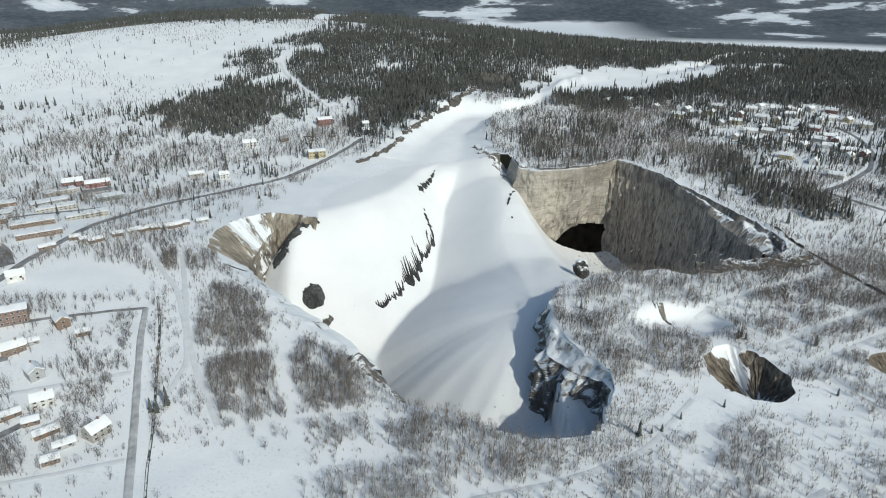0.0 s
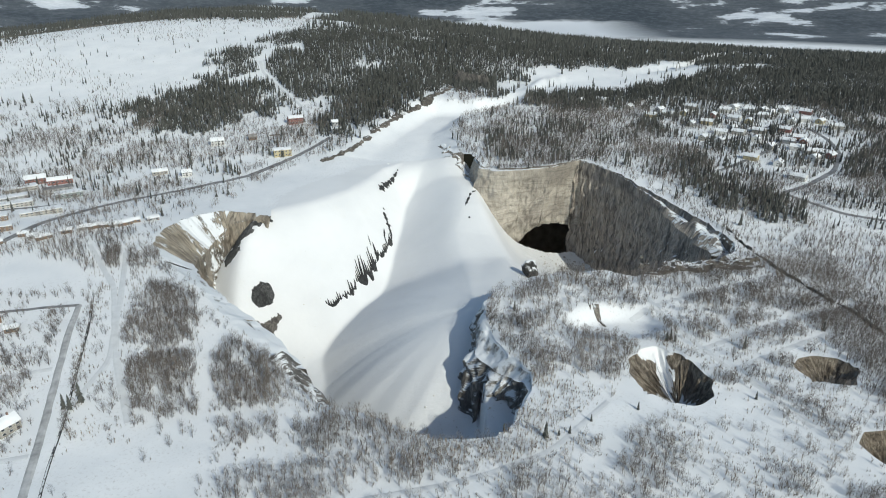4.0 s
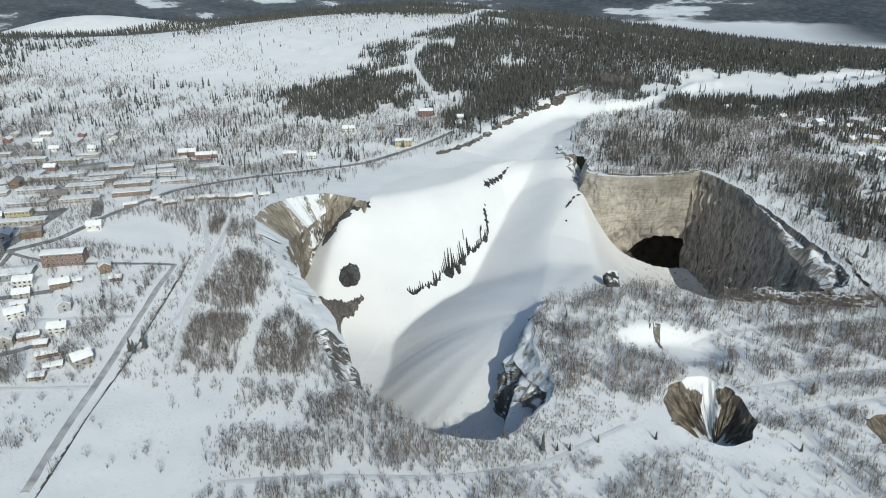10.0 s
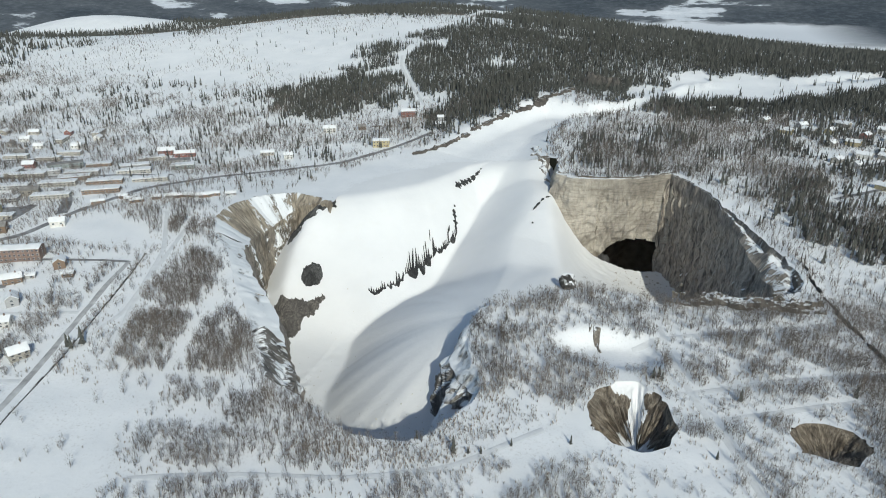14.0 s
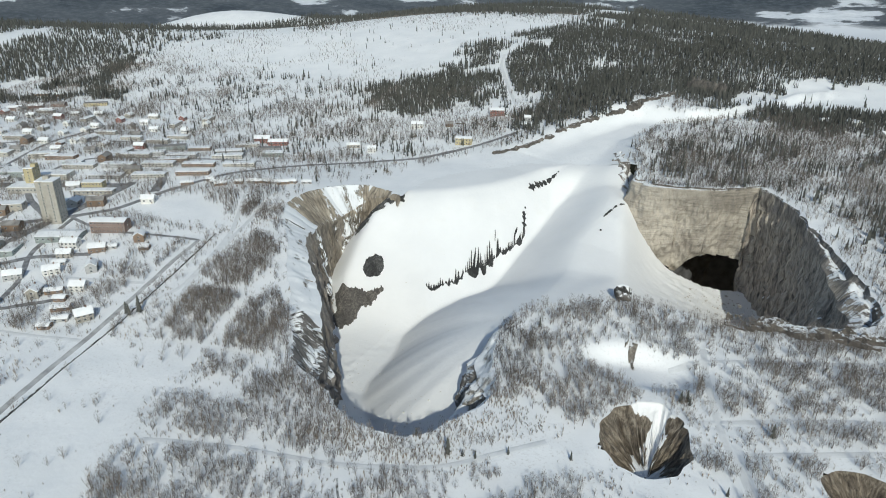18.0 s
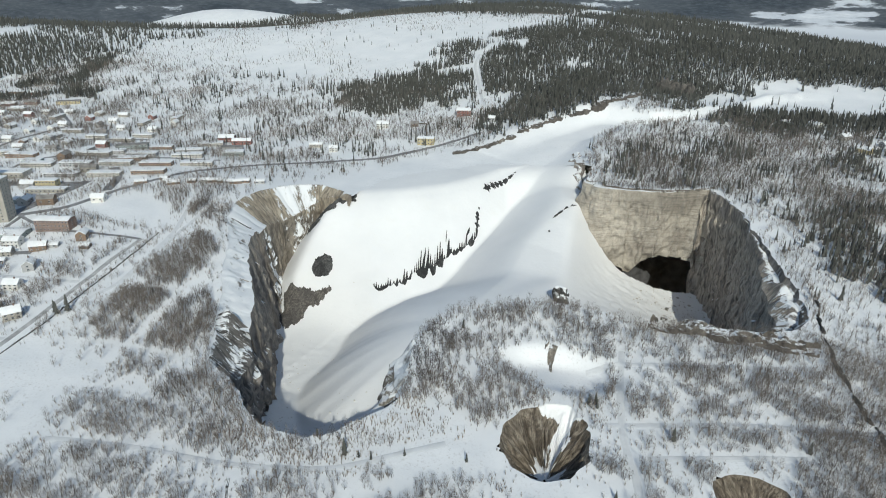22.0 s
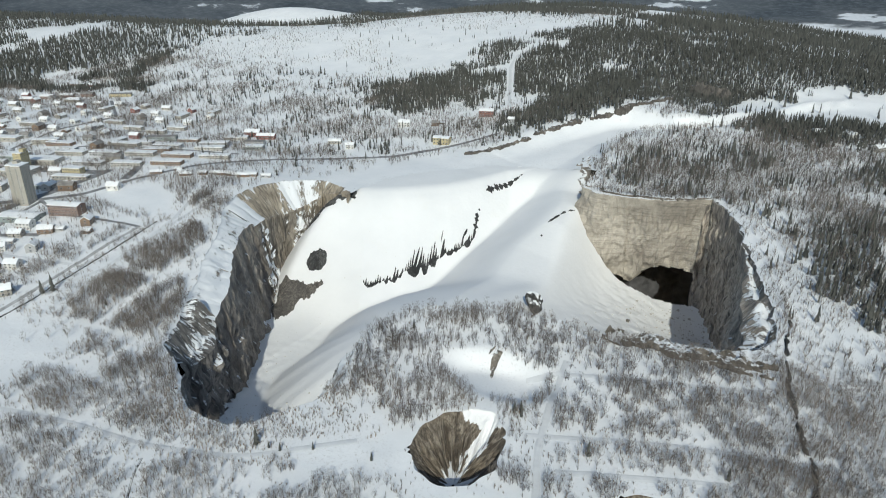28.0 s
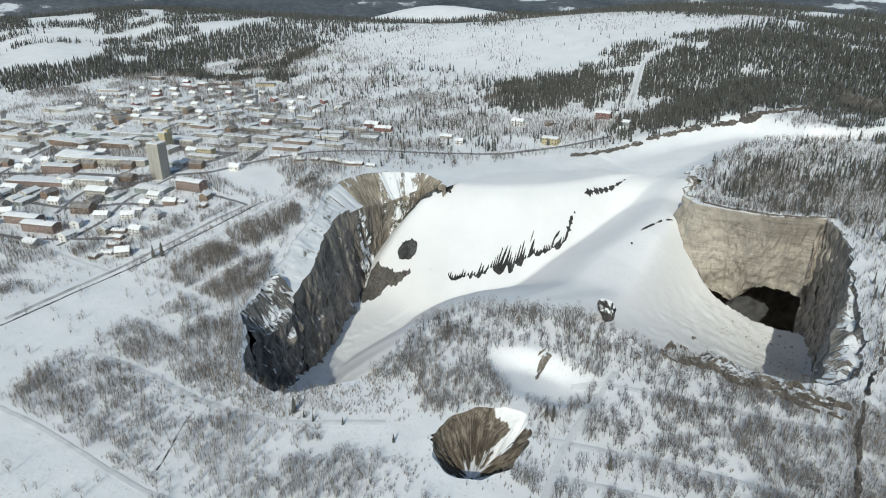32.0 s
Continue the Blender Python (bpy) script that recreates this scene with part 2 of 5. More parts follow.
def ground_material():
    """Snow with scrub showing through; beyond the town, woods and open fields."""
    m, n, l, b = material("snow_ground")
    big = ramp(n, l, tex_noise(n, l, 0.03, 5), [(0.3, (0.74, 0.755, 0.77)), (0.7, (0.84, 0.845, 0.85))])
    scrub = ramp(n, l, tex_noise(n, l, 0.6, 6, 0.7), [(0.54, (0, 0, 0)), (0.70, (0.5, 0.5, 0.5))])
    patch = ramp(n, l, tex_noise(n, l, 0.025, 4, 0.6), [(0.42, (0.03, 0.03, 0.03)), (0.60, (1, 1, 1))])
    sp = mix(n, l, patch, (0, 0, 0), scrub)
    near = mix(n, l, sp, big, (0.33, 0.30, 0.27))
    pos = n.new("ShaderNodeNewGeometry").outputs["Position"]
    d = n.new("ShaderNodeVectorMath")
    d.operation = "DISTANCE"
    d.inputs[1].default_value = (150, 100, 0)
    l.new(pos, d.inputs[0])
    far = math_node(n, l, "MULTIPLY", math_node(n, l, "SUBTRACT", d.outputs["Value"], 2800), 1 / 200)
    woods = ramp(n, l, tex_noise(n, l, 0.0017, 7, 0.62, (1, 1.2, 1)), [(0.40, (0.035, 0.045, 0.055)), (0.56, (0.085, 0.095, 0.105)), (0.585, (0.60, 0.63, 0.67)), (0.66, (0.75, 0.77, 0.8))])
    grain = ramp(n, l, tex_noise(n, l, 0.03, 5, 0.7), [(0.45, (0, 0, 0)), (0.75, (0.35, 0.35, 0.35))])
    woods = mix(n, l, grain, woods, (0.30, 0.32, 0.35))
    # the open river plain at the foot of the far hills
    reach = math_node(n, l, "ADD", math_node(n, l, "MULTIPLY", d.outputs["Value"], 0.0002), math_node(n, l, "MULTIPLY", math_node(n, l, "SUBTRACT", tex_noise(n, l, 0.003, 5, 0.6), 0.5), 0.09))
    plain_at = ramp(n, l, reach, [(0.575, (0, 0, 0)), (0.59, (1, 1, 1)), (0.70, (1, 1, 1)), (0.715, (0, 0, 0))])
    across = n.new("ShaderNodeSeparateXYZ")
    l.new(pos, across.inputs[0])
    open_at = ramp(n, l, math_node(n, l, "ADD", math_node(n, l, "MULTIPLY", across.outputs[0], 0.0002), 0.5), [(0.38, (0, 0, 0)), (0.46, (1, 1, 1)), (0.64, (1, 1, 1)), (0.70, (0, 0, 0))])
    woods = mix(n, l, math_node(n, l, "MULTIPLY", plain_at, open_at), woods, (0.70, 0.72, 0.75))
    clamp = n.new("ShaderNodeClamp")
    l.new(far, clamp.inputs[0])
    l.new(mix(n, l, clamp.outputs[0], near, woods), b.inputs["Base Color"])
    b.inputs["Roughness"].default_value = 0.75
    bump(n, l, b, tex_noise(n, l, 0.3, 5, 0.6), 0.4, 0.6)
    return m


def rock_material(name, dark, mid, light, snow_from, snow_to, streak=(1, 1, 0.12), patchy=0.5, grain=0.25, beds=0.0, stain=0.6, pits=0.85):
    """Rock with beds and runnels; snow lies on whatever is flat enough."""
    m, n, l, b = material(name)
    big = ramp(n, l, tex_noise(n, l, 0.05, 7, 0.62, streak), [(0.36, dark), (0.5, mid), (0.62, light)])
    fine = tex_noise(n, l, 0.6, 8, 0.72, (1, 1, 0.35))
    col = mix(n, l, ramp(n, l, fine, [(0.40, (pits, pits, pits)), (0.62, (0, 0, 0))]), big, [c * 0.55 for c in dark])
    run = tex_noise(n, l, 0.16, 6, 0.65, (1, 1, 0.10))
    col = mix(n, l, ramp(n, l, run, [(0.53, (0, 0, 0)), (0.60, (stain, stain, stain))]), col, [c * 0.5 for c in dark])
    if beds:
        bed = tex_noise(n, l, 0.22, 6, 0.6, (0.06, 0.06, 1.0))
        col = mix(n, l, ramp(n, l, bed, [(0.46, (0, 0, 0)), (0.495, (beds, beds, beds)), (0.53, (0, 0, 0))]), col, [c * 0.4 for c in dark])
        col = mix(n, l, ramp(n, l, tex_noise(n, l, 0.03, 4, 0.5), [(0.45, (0, 0, 0)), (0.65, (0.5, 0.5, 0.5))]), col, [c * 1.15 for c in light])
    geo = n.new("ShaderNodeNewGeometry")
    sx = n.new("ShaderNodeSeparateXYZ")
    l.new(geo.outputs["Normal"], sx.inputs[0])
    up = math_node(n, l, "ADD", sx.outputs[2], math_node(n, l, "MULTIPLY", math_node(n, l, "SUBTRACT", tex_noise(n, l, grain, 5, 0.6, (1, 1, 0.16)), 0.5), patchy))
    cover = ramp(n, l, up, [(snow_from, (0, 0, 0)), (snow_to, (1, 1, 1))])
    l.new(mix(n, l, cover, col, SNOW), b.inputs["Base Color"])
    b.inputs["Roughness"].default_value = 0.9
    rough = tex_noise(n, l, 0.4, 9, 0.7, (1, 1, 0.3))
    bare = math_node(n, l, "SUBTRACT", 1.12, cover)
    bump(n, l, b, math_node(n, l, "MULTIPLY", rough, bare), 1.0, 2.0)
    return m


M_SNOW, M_GROUND = snow_material(), ground_material()
M_ROCK = rock_material("rock_dark", (0.17, 0.152, 0.137), (0.29, 0.262, 0.232), (0.42, 0.37, 0.31), 0.70, 0.80, patchy=0.7, stain=0.35, pits=0.55)
M_FACE = rock_material("rock_pale", (0.33, 0.295, 0.25), (0.47, 0.425, 0.36), (0.57, 0.52, 0.445), 0.78, 0.90, (0.45, 0.45, 0.7), beds=0.5, stain=0.15, pits=0.35)
M_FROST = rock_material("rock_frosted", (0.17, 0.155, 0.14), (0.31, 0.29, 0.265), (0.48, 0.455, 0.42), 0.36, 0.62, patchy=1.0)
# far darker than the rock face: the cave's shade is painted in
M_CAVE_SHADE = plain("cave_shade", (0.085, 0.085, 0.09), 0.95, 0.1, 0.4)
M_EARTH = rock_material("earth_bank", (0.13, 0.113, 0.095), (0.24, 0.212, 0.178), (0.37, 0.335, 0.285), 0.84, 0.90, (1, 1, 0.2), 0.9, 0.30)


def apron_material(name, dark, mid, light, deep, chutes, cover_at=1.02, tongue=2.0, size=0.10, bend=0.6, furrow=0.13, rock=((0.085, 0.075, 0.065), (0.20, 0.178, 0.15), (0.34, 0.30, 0.25))):
    """Loose earth and rock, furrowed straight down, with tongues of snow; below it the solid rock curtain."""
    m, n, l, b = material(name)
    uv = n.new("ShaderNodeUVMap").outputs[0]
    sep = n.new("ShaderNodeSeparateXYZ")
    l.new(uv, sep.inputs[0])

    def down(scale, stretch, detail=6, rough=0.6):
        mp = n.new("ShaderNodeMapping")
        mp.inputs["Scale"].default_value = (1, stretch, 1)
        l.new(uv, mp.inputs["Vector"])
        t = n.new("ShaderNodeTexNoise")
        t.inputs["Scale"].default_value, t.inputs["Detail"].default_value, t.inputs["Roughness"].default_value = scale, detail, rough
        t.inputs["Distortion"].default_value = bend
        l.new(mp.outputs[0], t.inputs["Vector"])
        return t.outputs["Fac"]

    col = ramp(n, l, down(0.12, 0.4), [(0.36, dark), (0.5, mid), (0.64, light)])
    lower = ramp(n, l, math_node(n, l, "MULTIPLY", sep.outputs[1], 0.01), [(deep * 0.85, (0, 0, 0)), (deep * 1.15, (1, 1, 1))])
    wall = ramp(n, l, down(0.30, 0.10, 7, 0.65), [(0.36, rock[0]), (0.5, rock[1]), (0.64, rock[2])])
    col = mix(n, l, lower, col, wall)
    col = mix(n, l, ramp(n, l, down(0.55, furrow, 6, 0.7), [(0.38, (0.75, 0.75, 0.75)), (0.52, (0, 0, 0))]), col, [c * 0.45 for c in dark])
    geo = n.new("ShaderNodeNewGeometry")
    sx = n.new("ShaderNodeSeparateXYZ")
    l.new(geo.outputs["Normal"], sx.inputs[0])
    tongues = math_node(n, l, "MULTIPLY", math_node(n, l, "SUBTRACT", down(size, 0.25, 7, 0.66), 0.5), tongue)
    up = math_node(n, l, "ADD", sx.outputs[2], tongues)
    if chutes:
        stops = [(0, (0, 0, 0))]
        for a, e in chutes:
            stops += [(a / 250 - 0.012, (0, 0, 0)), (a / 250 + 0.012, (1, 1, 1)), (e / 250 - 0.012, (1, 1, 1)), (e / 250 + 0.012, (0, 0, 0))]
        wob = math_node(n, l, "ADD", math_node(n, l, "MULTIPLY", sep.outputs[0], 0.004), math_node(n, l, "MULTIPLY", math_node(n, l, "SUBTRACT", down(0.22, 0.3, 7, 0.75), 0.5), 0.26))
        up = math_node(n, l, "ADD", up, math_node(n, l, "MULTIPLY", ramp(n, l, wob, stops), 0.75))
    cover = ramp(n, l, math_node(n, l, "MULTIPLY", up, 0.5), [(cover_at * 0.5, (0, 0, 0)), (cover_at * 0.5 + 0.04, (1, 1, 1))])
    l.new(mix(n, l, cover, col, SNOW), b.inputs["Base Color"])
    b.inputs["Roughness"].default_value = 0.9
    bare = math_node(n, l, "SUBTRACT", 1.1, cover)
    bump(n, l, b, math_node(n, l, "MULTIPLY", down(0.5, 0.15, 8, 0.7), bare), 1.0, 1.8)
    return m


M_APRON = apron_material("earth_apron", (0.20, 0.17, 0.135), (0.33, 0.285, 0.225), (0.45, 0.40, 0.32), 0.36, [(60, 72), (77, 100), (154, 188)], 0.96, 2.2, 0.12)
M_EASTWALL = apron_material("rock_brown", (0.15, 0.135, 0.12), (0.26, 0.235, 0.21), (0.38, 0.34, 0.30), 0.16, [], 0.80, 2.4, 0.14, 0.8, 0.13, ((0.25, 0.217, 0.185), (0.41, 0.36, 0.305), (0.54, 0.475, 0.40)))
M_SLABS = apron_material("rock_slabs", (0.10, 0.095, 0.09), (0.17, 0.16, 0.15), (0.27, 0.25, 0.23), 0.30, [], 0.72, 3.2, 0.34, 0.4, 0.13, ((0.13, 0.12, 0.11), (0.24, 0.22, 0.20), (0.36, 0.32, 0.28)))
M_TWIG, M_TWIG2 = plain("birch_twigs", (0.172, 0.150, 0.133), 0.9, 0.02, 0.35), plain("birch_trunk", (0.28, 0.25, 0.22), 0.85, 0.5, 0.3)
M_SCRUB = plain("dry_scrub", (0.26, 0.215, 0.17), 0.9, 0.05, 0.3)
M_TWIG3 = plain("dark_twigs", (0.14, 0.126, 0.112), 0.9, 0.03, 0.4)
M_FIR, M_BARK = plain("fir_needles", (0.068, 0.07, 0.063), 0.9, 0.06, 0.4), plain("fir_bark", (0.09, 0.07, 0.055), 0.9, 0.5, 0.3)
M_ROAD = plain("wet_road", (0.21, 0.21, 0.215), 0.6, 0.25, 0.5)


# ---- building helpers ----
def mesh_of(name, verts, faces, mat, smooth=False):
    me = bpy.data.meshes.new(name)
    me.from_pydata([tuple(v) for v in verts], [], [tuple(int(i) for i in f) for f in faces])
    if mat:
        me.materials.append(mat)
    if smooth:
        me.polygons.foreach_set("use_smooth", [True] * len(me.polygons))
    me.update()
    return me


def mesh_fast(name, verts, quads=None, tris=None, mat=None, smooth=False, uv=None):
    """A mesh from arrays of vertices and of quads or triangles."""
    me = bpy.data.meshes.new(name)
    faces = quads if quads is not None else tris
    k = faces.shape[1]
    me.vertices.add(len(verts)), me.loops.add(faces.size), me.polygons.add(len(faces))
    me.vertices.foreach_set("co", np.asarray(verts, np.float32).ravel())
    me.loops.foreach_set("vertex_index", faces.astype(np.int32).ravel())
    me.polygons.foreach_set("loop_start", np.arange(0, faces.size, k, dtype=np.int32))
    me.polygons.foreach_set("use_smooth", np.full(len(faces), smooth))
    if mat:
        me.materials.append(mat)
    me.update(calc_edges=True)
    if uv is not None:
        me.uv_layers.new(name="UVMap").data.foreach_set("uv", np.asarray(uv, np.float32)[faces.ravel()].ravel())
    me.validate()
    return me


def part(name, me, parent, m=None, label=""):
    ob = new(name, me)
    ob.parent = parent
    if m is not None:
        ob.matrix_basis = m
    return tagged(ob, label) if label else ob


# ---- ground sheet and pit floor ----
def steps(a, b, first, grow):
    out, s = [a], first
    while abs(out[-1] - a) < abs(b - a):
        out.append(out[-1] + (s if b > a else -s))
        s *= grow
    return out[1:]


CELL = 2.5
gx = np.array(steps(-260, -5300, 2.6, 1.04)[::-1] + list(np.arange(-260, 360.1, CELL)) + steps(360, 5300, 2.6, 1.05))
gy = np.array(steps(180, -5300, 3, 1.13)[::-1] + list(np.arange(180, 800.1, CELL)) + steps(800, 5300, 2.6, 1.033))

CRATER = [(165, 331), (159, 346), (162, 363), (171, 375), (184, 379), (196, 370), (203, 357), (208, 343), (202, 328), (189, 319), (175, 321)]
HOLE_B = [(260, 357), (268, 369), (281, 371), (293, 367), (300, 354), (290, 340), (266, 343)]
HOLE_C = [(262, 288), (270, 298), (284, 300), (297, 290), (300, 272), (282, 264), (266, 272)]
rim_line = resample(RIM, 1.5, 3.4, 31)
crater_line, hole_b_line, hole_c_line = resample(CRATER, 0.6, 2.4, 32), resample(HOLE_B, 0.6, 2.0, 33), resample(HOLE_C, 0.6, 2.0, 34)
HOLES = [rim_line, crater_line, hole_b_line, hole_c_line]


def sheet(name, xs, ys, height, mat, keep):
    """A sheet of ground whose open edge follows the rims of the pits."""
    X, Y = np.meshgrid(xs, ys)
    x, y = X.ravel().copy(), Y.ravel().copy()
    for line in HOLES:
        lo, hi = line.min(0) - 4, line.max(0) + 4
        k = np.where((x > lo[0]) & (x < hi[0]) & (y > lo[1]) & (y < hi[1]))[0]
        for c in np.array_split(k, max(1, len(k) // 4000)):
            d = np.hypot(x[c][:, None] - line[:, 0], y[c][:, None] - line[:, 1])
            j = d.argmin(1)
            near = d[np.arange(len(c)), j] < 0.62 * CELL
            x[c[near]], y[c[near]] = line[j[near], 0], line[j[near], 1]
    z = height(x, y)
    w, h = len(xs), len(ys)
    i = (np.arange(h - 1)[:, None] * w + np.arange(w - 1)).ravel()
    q = np.stack([i, i + 1, i + w + 1, i + w], 1)
    cx, cy = x[q].mean(1), y[q].mean(1)
    q = q[keep(cx, cy)]
    used, inv = np.unique(q, return_inverse=True)
    me = mesh_fast(name, np.stack([x, y, z], 1)[used], quads=inv.reshape(q.shape), mat=mat, smooth=True)
    return new(name, me)


def open_ground(x, y):
    k = np.ones(x.shape, bool)
    for line in HOLES:
        lo, hi = line.min(0), line.max(0)
        c = np.where((x > lo[0]) & (x < hi[0]) & (y > lo[1]) & (y < hi[1]))[0]
        k[c] = ~inside(line, x[c], y[c])
    return k


ground = tagged(sheet("ground", gx, gy, land, M_GROUND, open_ground), "snow-covered ground with scrub, hills and far woods", "ground", kind="structure")
fx, fy = np.arange(-205, 310, 2.0), np.arange(275, 780, 2.0)
pit_floor = tagged(sheet("pit_floor", fx, fy, floor, M_SNOW, lambda x, y: inside(resample(RIM, 4) * 1.0, x, y) | (np.array([np.hypot(rim_line[:, 0] - a, rim_line[:, 1] - b).min() for a, b in zip(x, y)]) < 3.0)),
                   "deep drifted snow sloping down into the pit", "snow", kind="structure")


# ---- pit walls ----
def wall_ribbon(name, line, k0, k1, mat, profile, label, rows=46, rough=3.0, seed=0, keep=None, lumpy=6.0, lip=0.0):
    """A rock wall that hangs from the rim between two of its points: profile gives terrace, drop and batter along it."""
    p = line[k0:k1]
    n = len(p)
    t = np.gradient(p, axis=0)
    for _ in range(6):
        t[1:-1] = (t[:-2] + t[1:-1] * 2 + t[2:]) / 4
    nrm = np.stack([-t[:, 1], t[:, 0]], 1) / np.hypot(t[:, 0], t[:, 1])[:, None]
    run = np.concatenate([[0], np.cumsum(np.hypot(*np.diff(p, axis=0).T))])
    ter, drop, bat = (np.interp(np.linspace(0, 1, n), np.linspace(0, 1, len(profile)), [c[j] for c in profile]) for j in range(3))
    top = land(p[:, 0], p[:, 1])
    V = np.zeros((rows, n, 3))
    for r in range(rows):
        if r < 14:
            f = r / 13
            off, dz = ter * f - 0.6 * (r == 0), np.maximum(drop * f, np.minimum(drop * 0.8, lip) * min(1, f * 9)) + 0.25
            z = top - dz
            amp = 0.0
            q = p + nrm * off[:, None]
            z = z + np.minimum(1, ter / 8) * np.sin(f * math.pi) * lumpy * (fbm(q[:, 0], q[:, 1], 18, seed + 7, 5) - 0.5)
        else:
            f = (r - 13) / (rows - 14)
            base = p + nrm * (ter + 3)[:, None]
            bottom = floor(base[:, 0], base[:, 1]) - 7
            height = np.maximum(0, top - drop - bottom)
            off, z = ter + bat * height * f, top - drop - height * f - 0.25
            amp = min(1, f * 5)
        u = run + seed * 100
        but = (np.abs(fbm(u, z * 0.15, 26, seed, 4) - 0.5) * 2.6 + (fbm(u, z * 0.6, 7, seed + 3, 3) - 0.5) * 1.3 + (vnoise(u, z * 0.5, 2.6, seed + 5) - 0.5) * 0.8 + (vnoise(u + 0.3 * z, z * 0.35, 1.6, seed + 6) - 0.5) * 0.4)
        q = p + nrm * (off + amp * rough * (but - 0.35))[:, None]
        V[r, :, :2], V[r, :, 2] = q, z
    i = (np.arange(rows - 1)[:, None] * n + np.arange(n - 1)).ravel()
    q = np.stack([i, i + 1, i + n + 1, i + n], 1)
    v = V.reshape(-1, 3)
    if keep is not None:
        q = q[keep(*v[q].mean(1).T)]
    deep = np.concatenate([np.zeros((1, n)), np.cumsum(np.linalg.norm(np.diff(V, axis=0), axis=2), 0)])
    ob = new(name, mesh_fast(name, v, quads=q, mat=mat, uv=np.stack([np.tile(run, rows), deep.ravel()], 1)))
    ob.data.polygons.foreach_set("use_smooth", (q[:, 0] < 12 * n) & (lumpy < 10))
    return tagged(ob, label, "rock wall", kind="structure")


def at_rim(x, y):
    return int(np.hypot(rim_line[:, 0] - x, rim_line[:, 1] - y).argmin())


r0, r1, r2 = at_rim(-114, 583), at_rim(-172, 478), at_rim(-8, 308)
r3, r4, r5 = at_rim(99, 327), at_rim(84, 448), at_rim(194, 474)
r6, r7, r8 = at_rim(293, 530), at_rim(193, 734), at_rim(76, 735)
wall_ribbon("wall_lobe", rim_line, r0, r1 + 1, M_APRON, [(1, 0, 0.1), (8, 8, 0.1), (20, 20, 0.12), (26, 26, 0.1), (28, 24, 0.1), (26, 17, 0.2)],
            "pale earth and rock wall streaked with snow", seed=1, rough=4)
rs = at_rim(-52, 350)
wall_ribbon("wall_slabs", rim_line, rs - 7, r2 + 1, M_SLABS, [(20, 11, 0.09), (21, 22, 0.07), (15, 21, 0.06), (5, 7, 0.06)], "dark slabs of rock dipping into the pit, snow between", seed=8, rough=6, lumpy=22)
wall_ribbon("wall_west", rim_line, r1, rs + 1, M_ROCK, [(26, 15, 0.2), (16, 10, 0.22), (15, 9, 0.18), (21, 9, 0.13), (21, 10, 0.11), (20, 11, 0.09)],
            "dark jagged rock wall of the pit", seed=2, rough=5, lip=1.5)
wall_ribbon("wall_south", rim_line, r2, r3 + 1, M_FROST, [(2, 1, 0.1), (1, 1, 0.1), (1, 1, 0.15), (2, 1, 0.1)], "dark frosted rock wall in shade", seed=3, rough=4)
wall_ribbon("wall_spur", rim_line, r3, r4 + 1, M_FROST, [(2, 1, 0.1), (7, 9, 0.3), (12, 12, 0.3), (3, 2, 0.2), (1, 1, 0.3)], "snowy rock knob and wall below the birches", seed=4, rough=7, lumpy=15)
wall_ribbon("wall_ledge", rim_line, r4, r6 + 12, M_EARTH, [(1, 0, 0.4), (1, 1, 0.5), (2, 1, 0.4), (4, 2, 0.3), (3, 2, 0.2)], "broken rock ledge at the edge of the pit", seed=5, rough=3)
wall_ribbon("wall_east", rim_line, r6 - 10, r7 + 5, M_EASTWALL, [(17, 8, 0.3), (18, 13, 0.2), (10, 10, 0.1), (1, 3, 0.02), (0.5, 1, 0.0), (0.5, 1, -0.05)], "tall brown rock wall with snowy gully", seed=6, rough=5, lumpy=14, lip=5.0)


def cave_mouth(x, y, z):
    top = -44 - 0.010 * np.abs(x - 158) ** 2.0 * np.where(x < 158, 2.6, 0.45)
    return ~((x > 120) & (x < 203) & (z < top))


face = wall_ribbon("wall_face", rim_line, r7 - 4, r8 + 1, M_FACE, [(0.5, 1, -0.05), (0.5, 1, -0.22), (0.5, 1, -0.3), (0.5, 1, -0.3), (1, 1, -0.05), (1, 1, 0.3), (1, 1, 0.3)],
                   "pale bedded rock face with a dark cave", rows=70, seed=7, rough=3.2, keep=cave_mouth)


def deepen(ob):
    """Give the lip of the cave mouth its thickness."""
    bm = bmesh.new()
    bm.from_mesh(ob.data)
    lip = [e for e in bm.edges if e.is_boundary and all(118 < v.co.x < 210 and -96 < v.co.z < -38 for v in e.verts)]
    out = bmesh.ops.extrude_edge_only(bm, edges=lip)["geom"]
    bmesh.ops.translate(bm, verts=[g for g in out if isinstance(g, bmesh.types.BMVert)], vec=(3, 30, 1))
    bm.to_mesh(ob.data)
    bm.free()


deepen(face)


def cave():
    """The hall behind the mouth, its shade put into a dark grey colour."""
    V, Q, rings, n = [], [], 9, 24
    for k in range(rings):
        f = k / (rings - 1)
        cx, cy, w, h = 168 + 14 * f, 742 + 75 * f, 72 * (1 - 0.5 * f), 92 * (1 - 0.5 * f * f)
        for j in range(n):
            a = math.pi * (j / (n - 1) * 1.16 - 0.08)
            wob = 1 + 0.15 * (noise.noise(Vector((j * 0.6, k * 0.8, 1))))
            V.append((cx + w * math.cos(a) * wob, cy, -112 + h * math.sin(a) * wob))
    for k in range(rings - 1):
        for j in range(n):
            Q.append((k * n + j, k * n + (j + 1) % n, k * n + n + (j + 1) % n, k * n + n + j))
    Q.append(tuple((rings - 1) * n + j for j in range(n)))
    tagged(new("cave", mesh_of("cave", V, Q, M_CAVE_SHADE)), "cave hall behind the rock face, coloured dark for its shade", "cave", kind="structure")


cave()


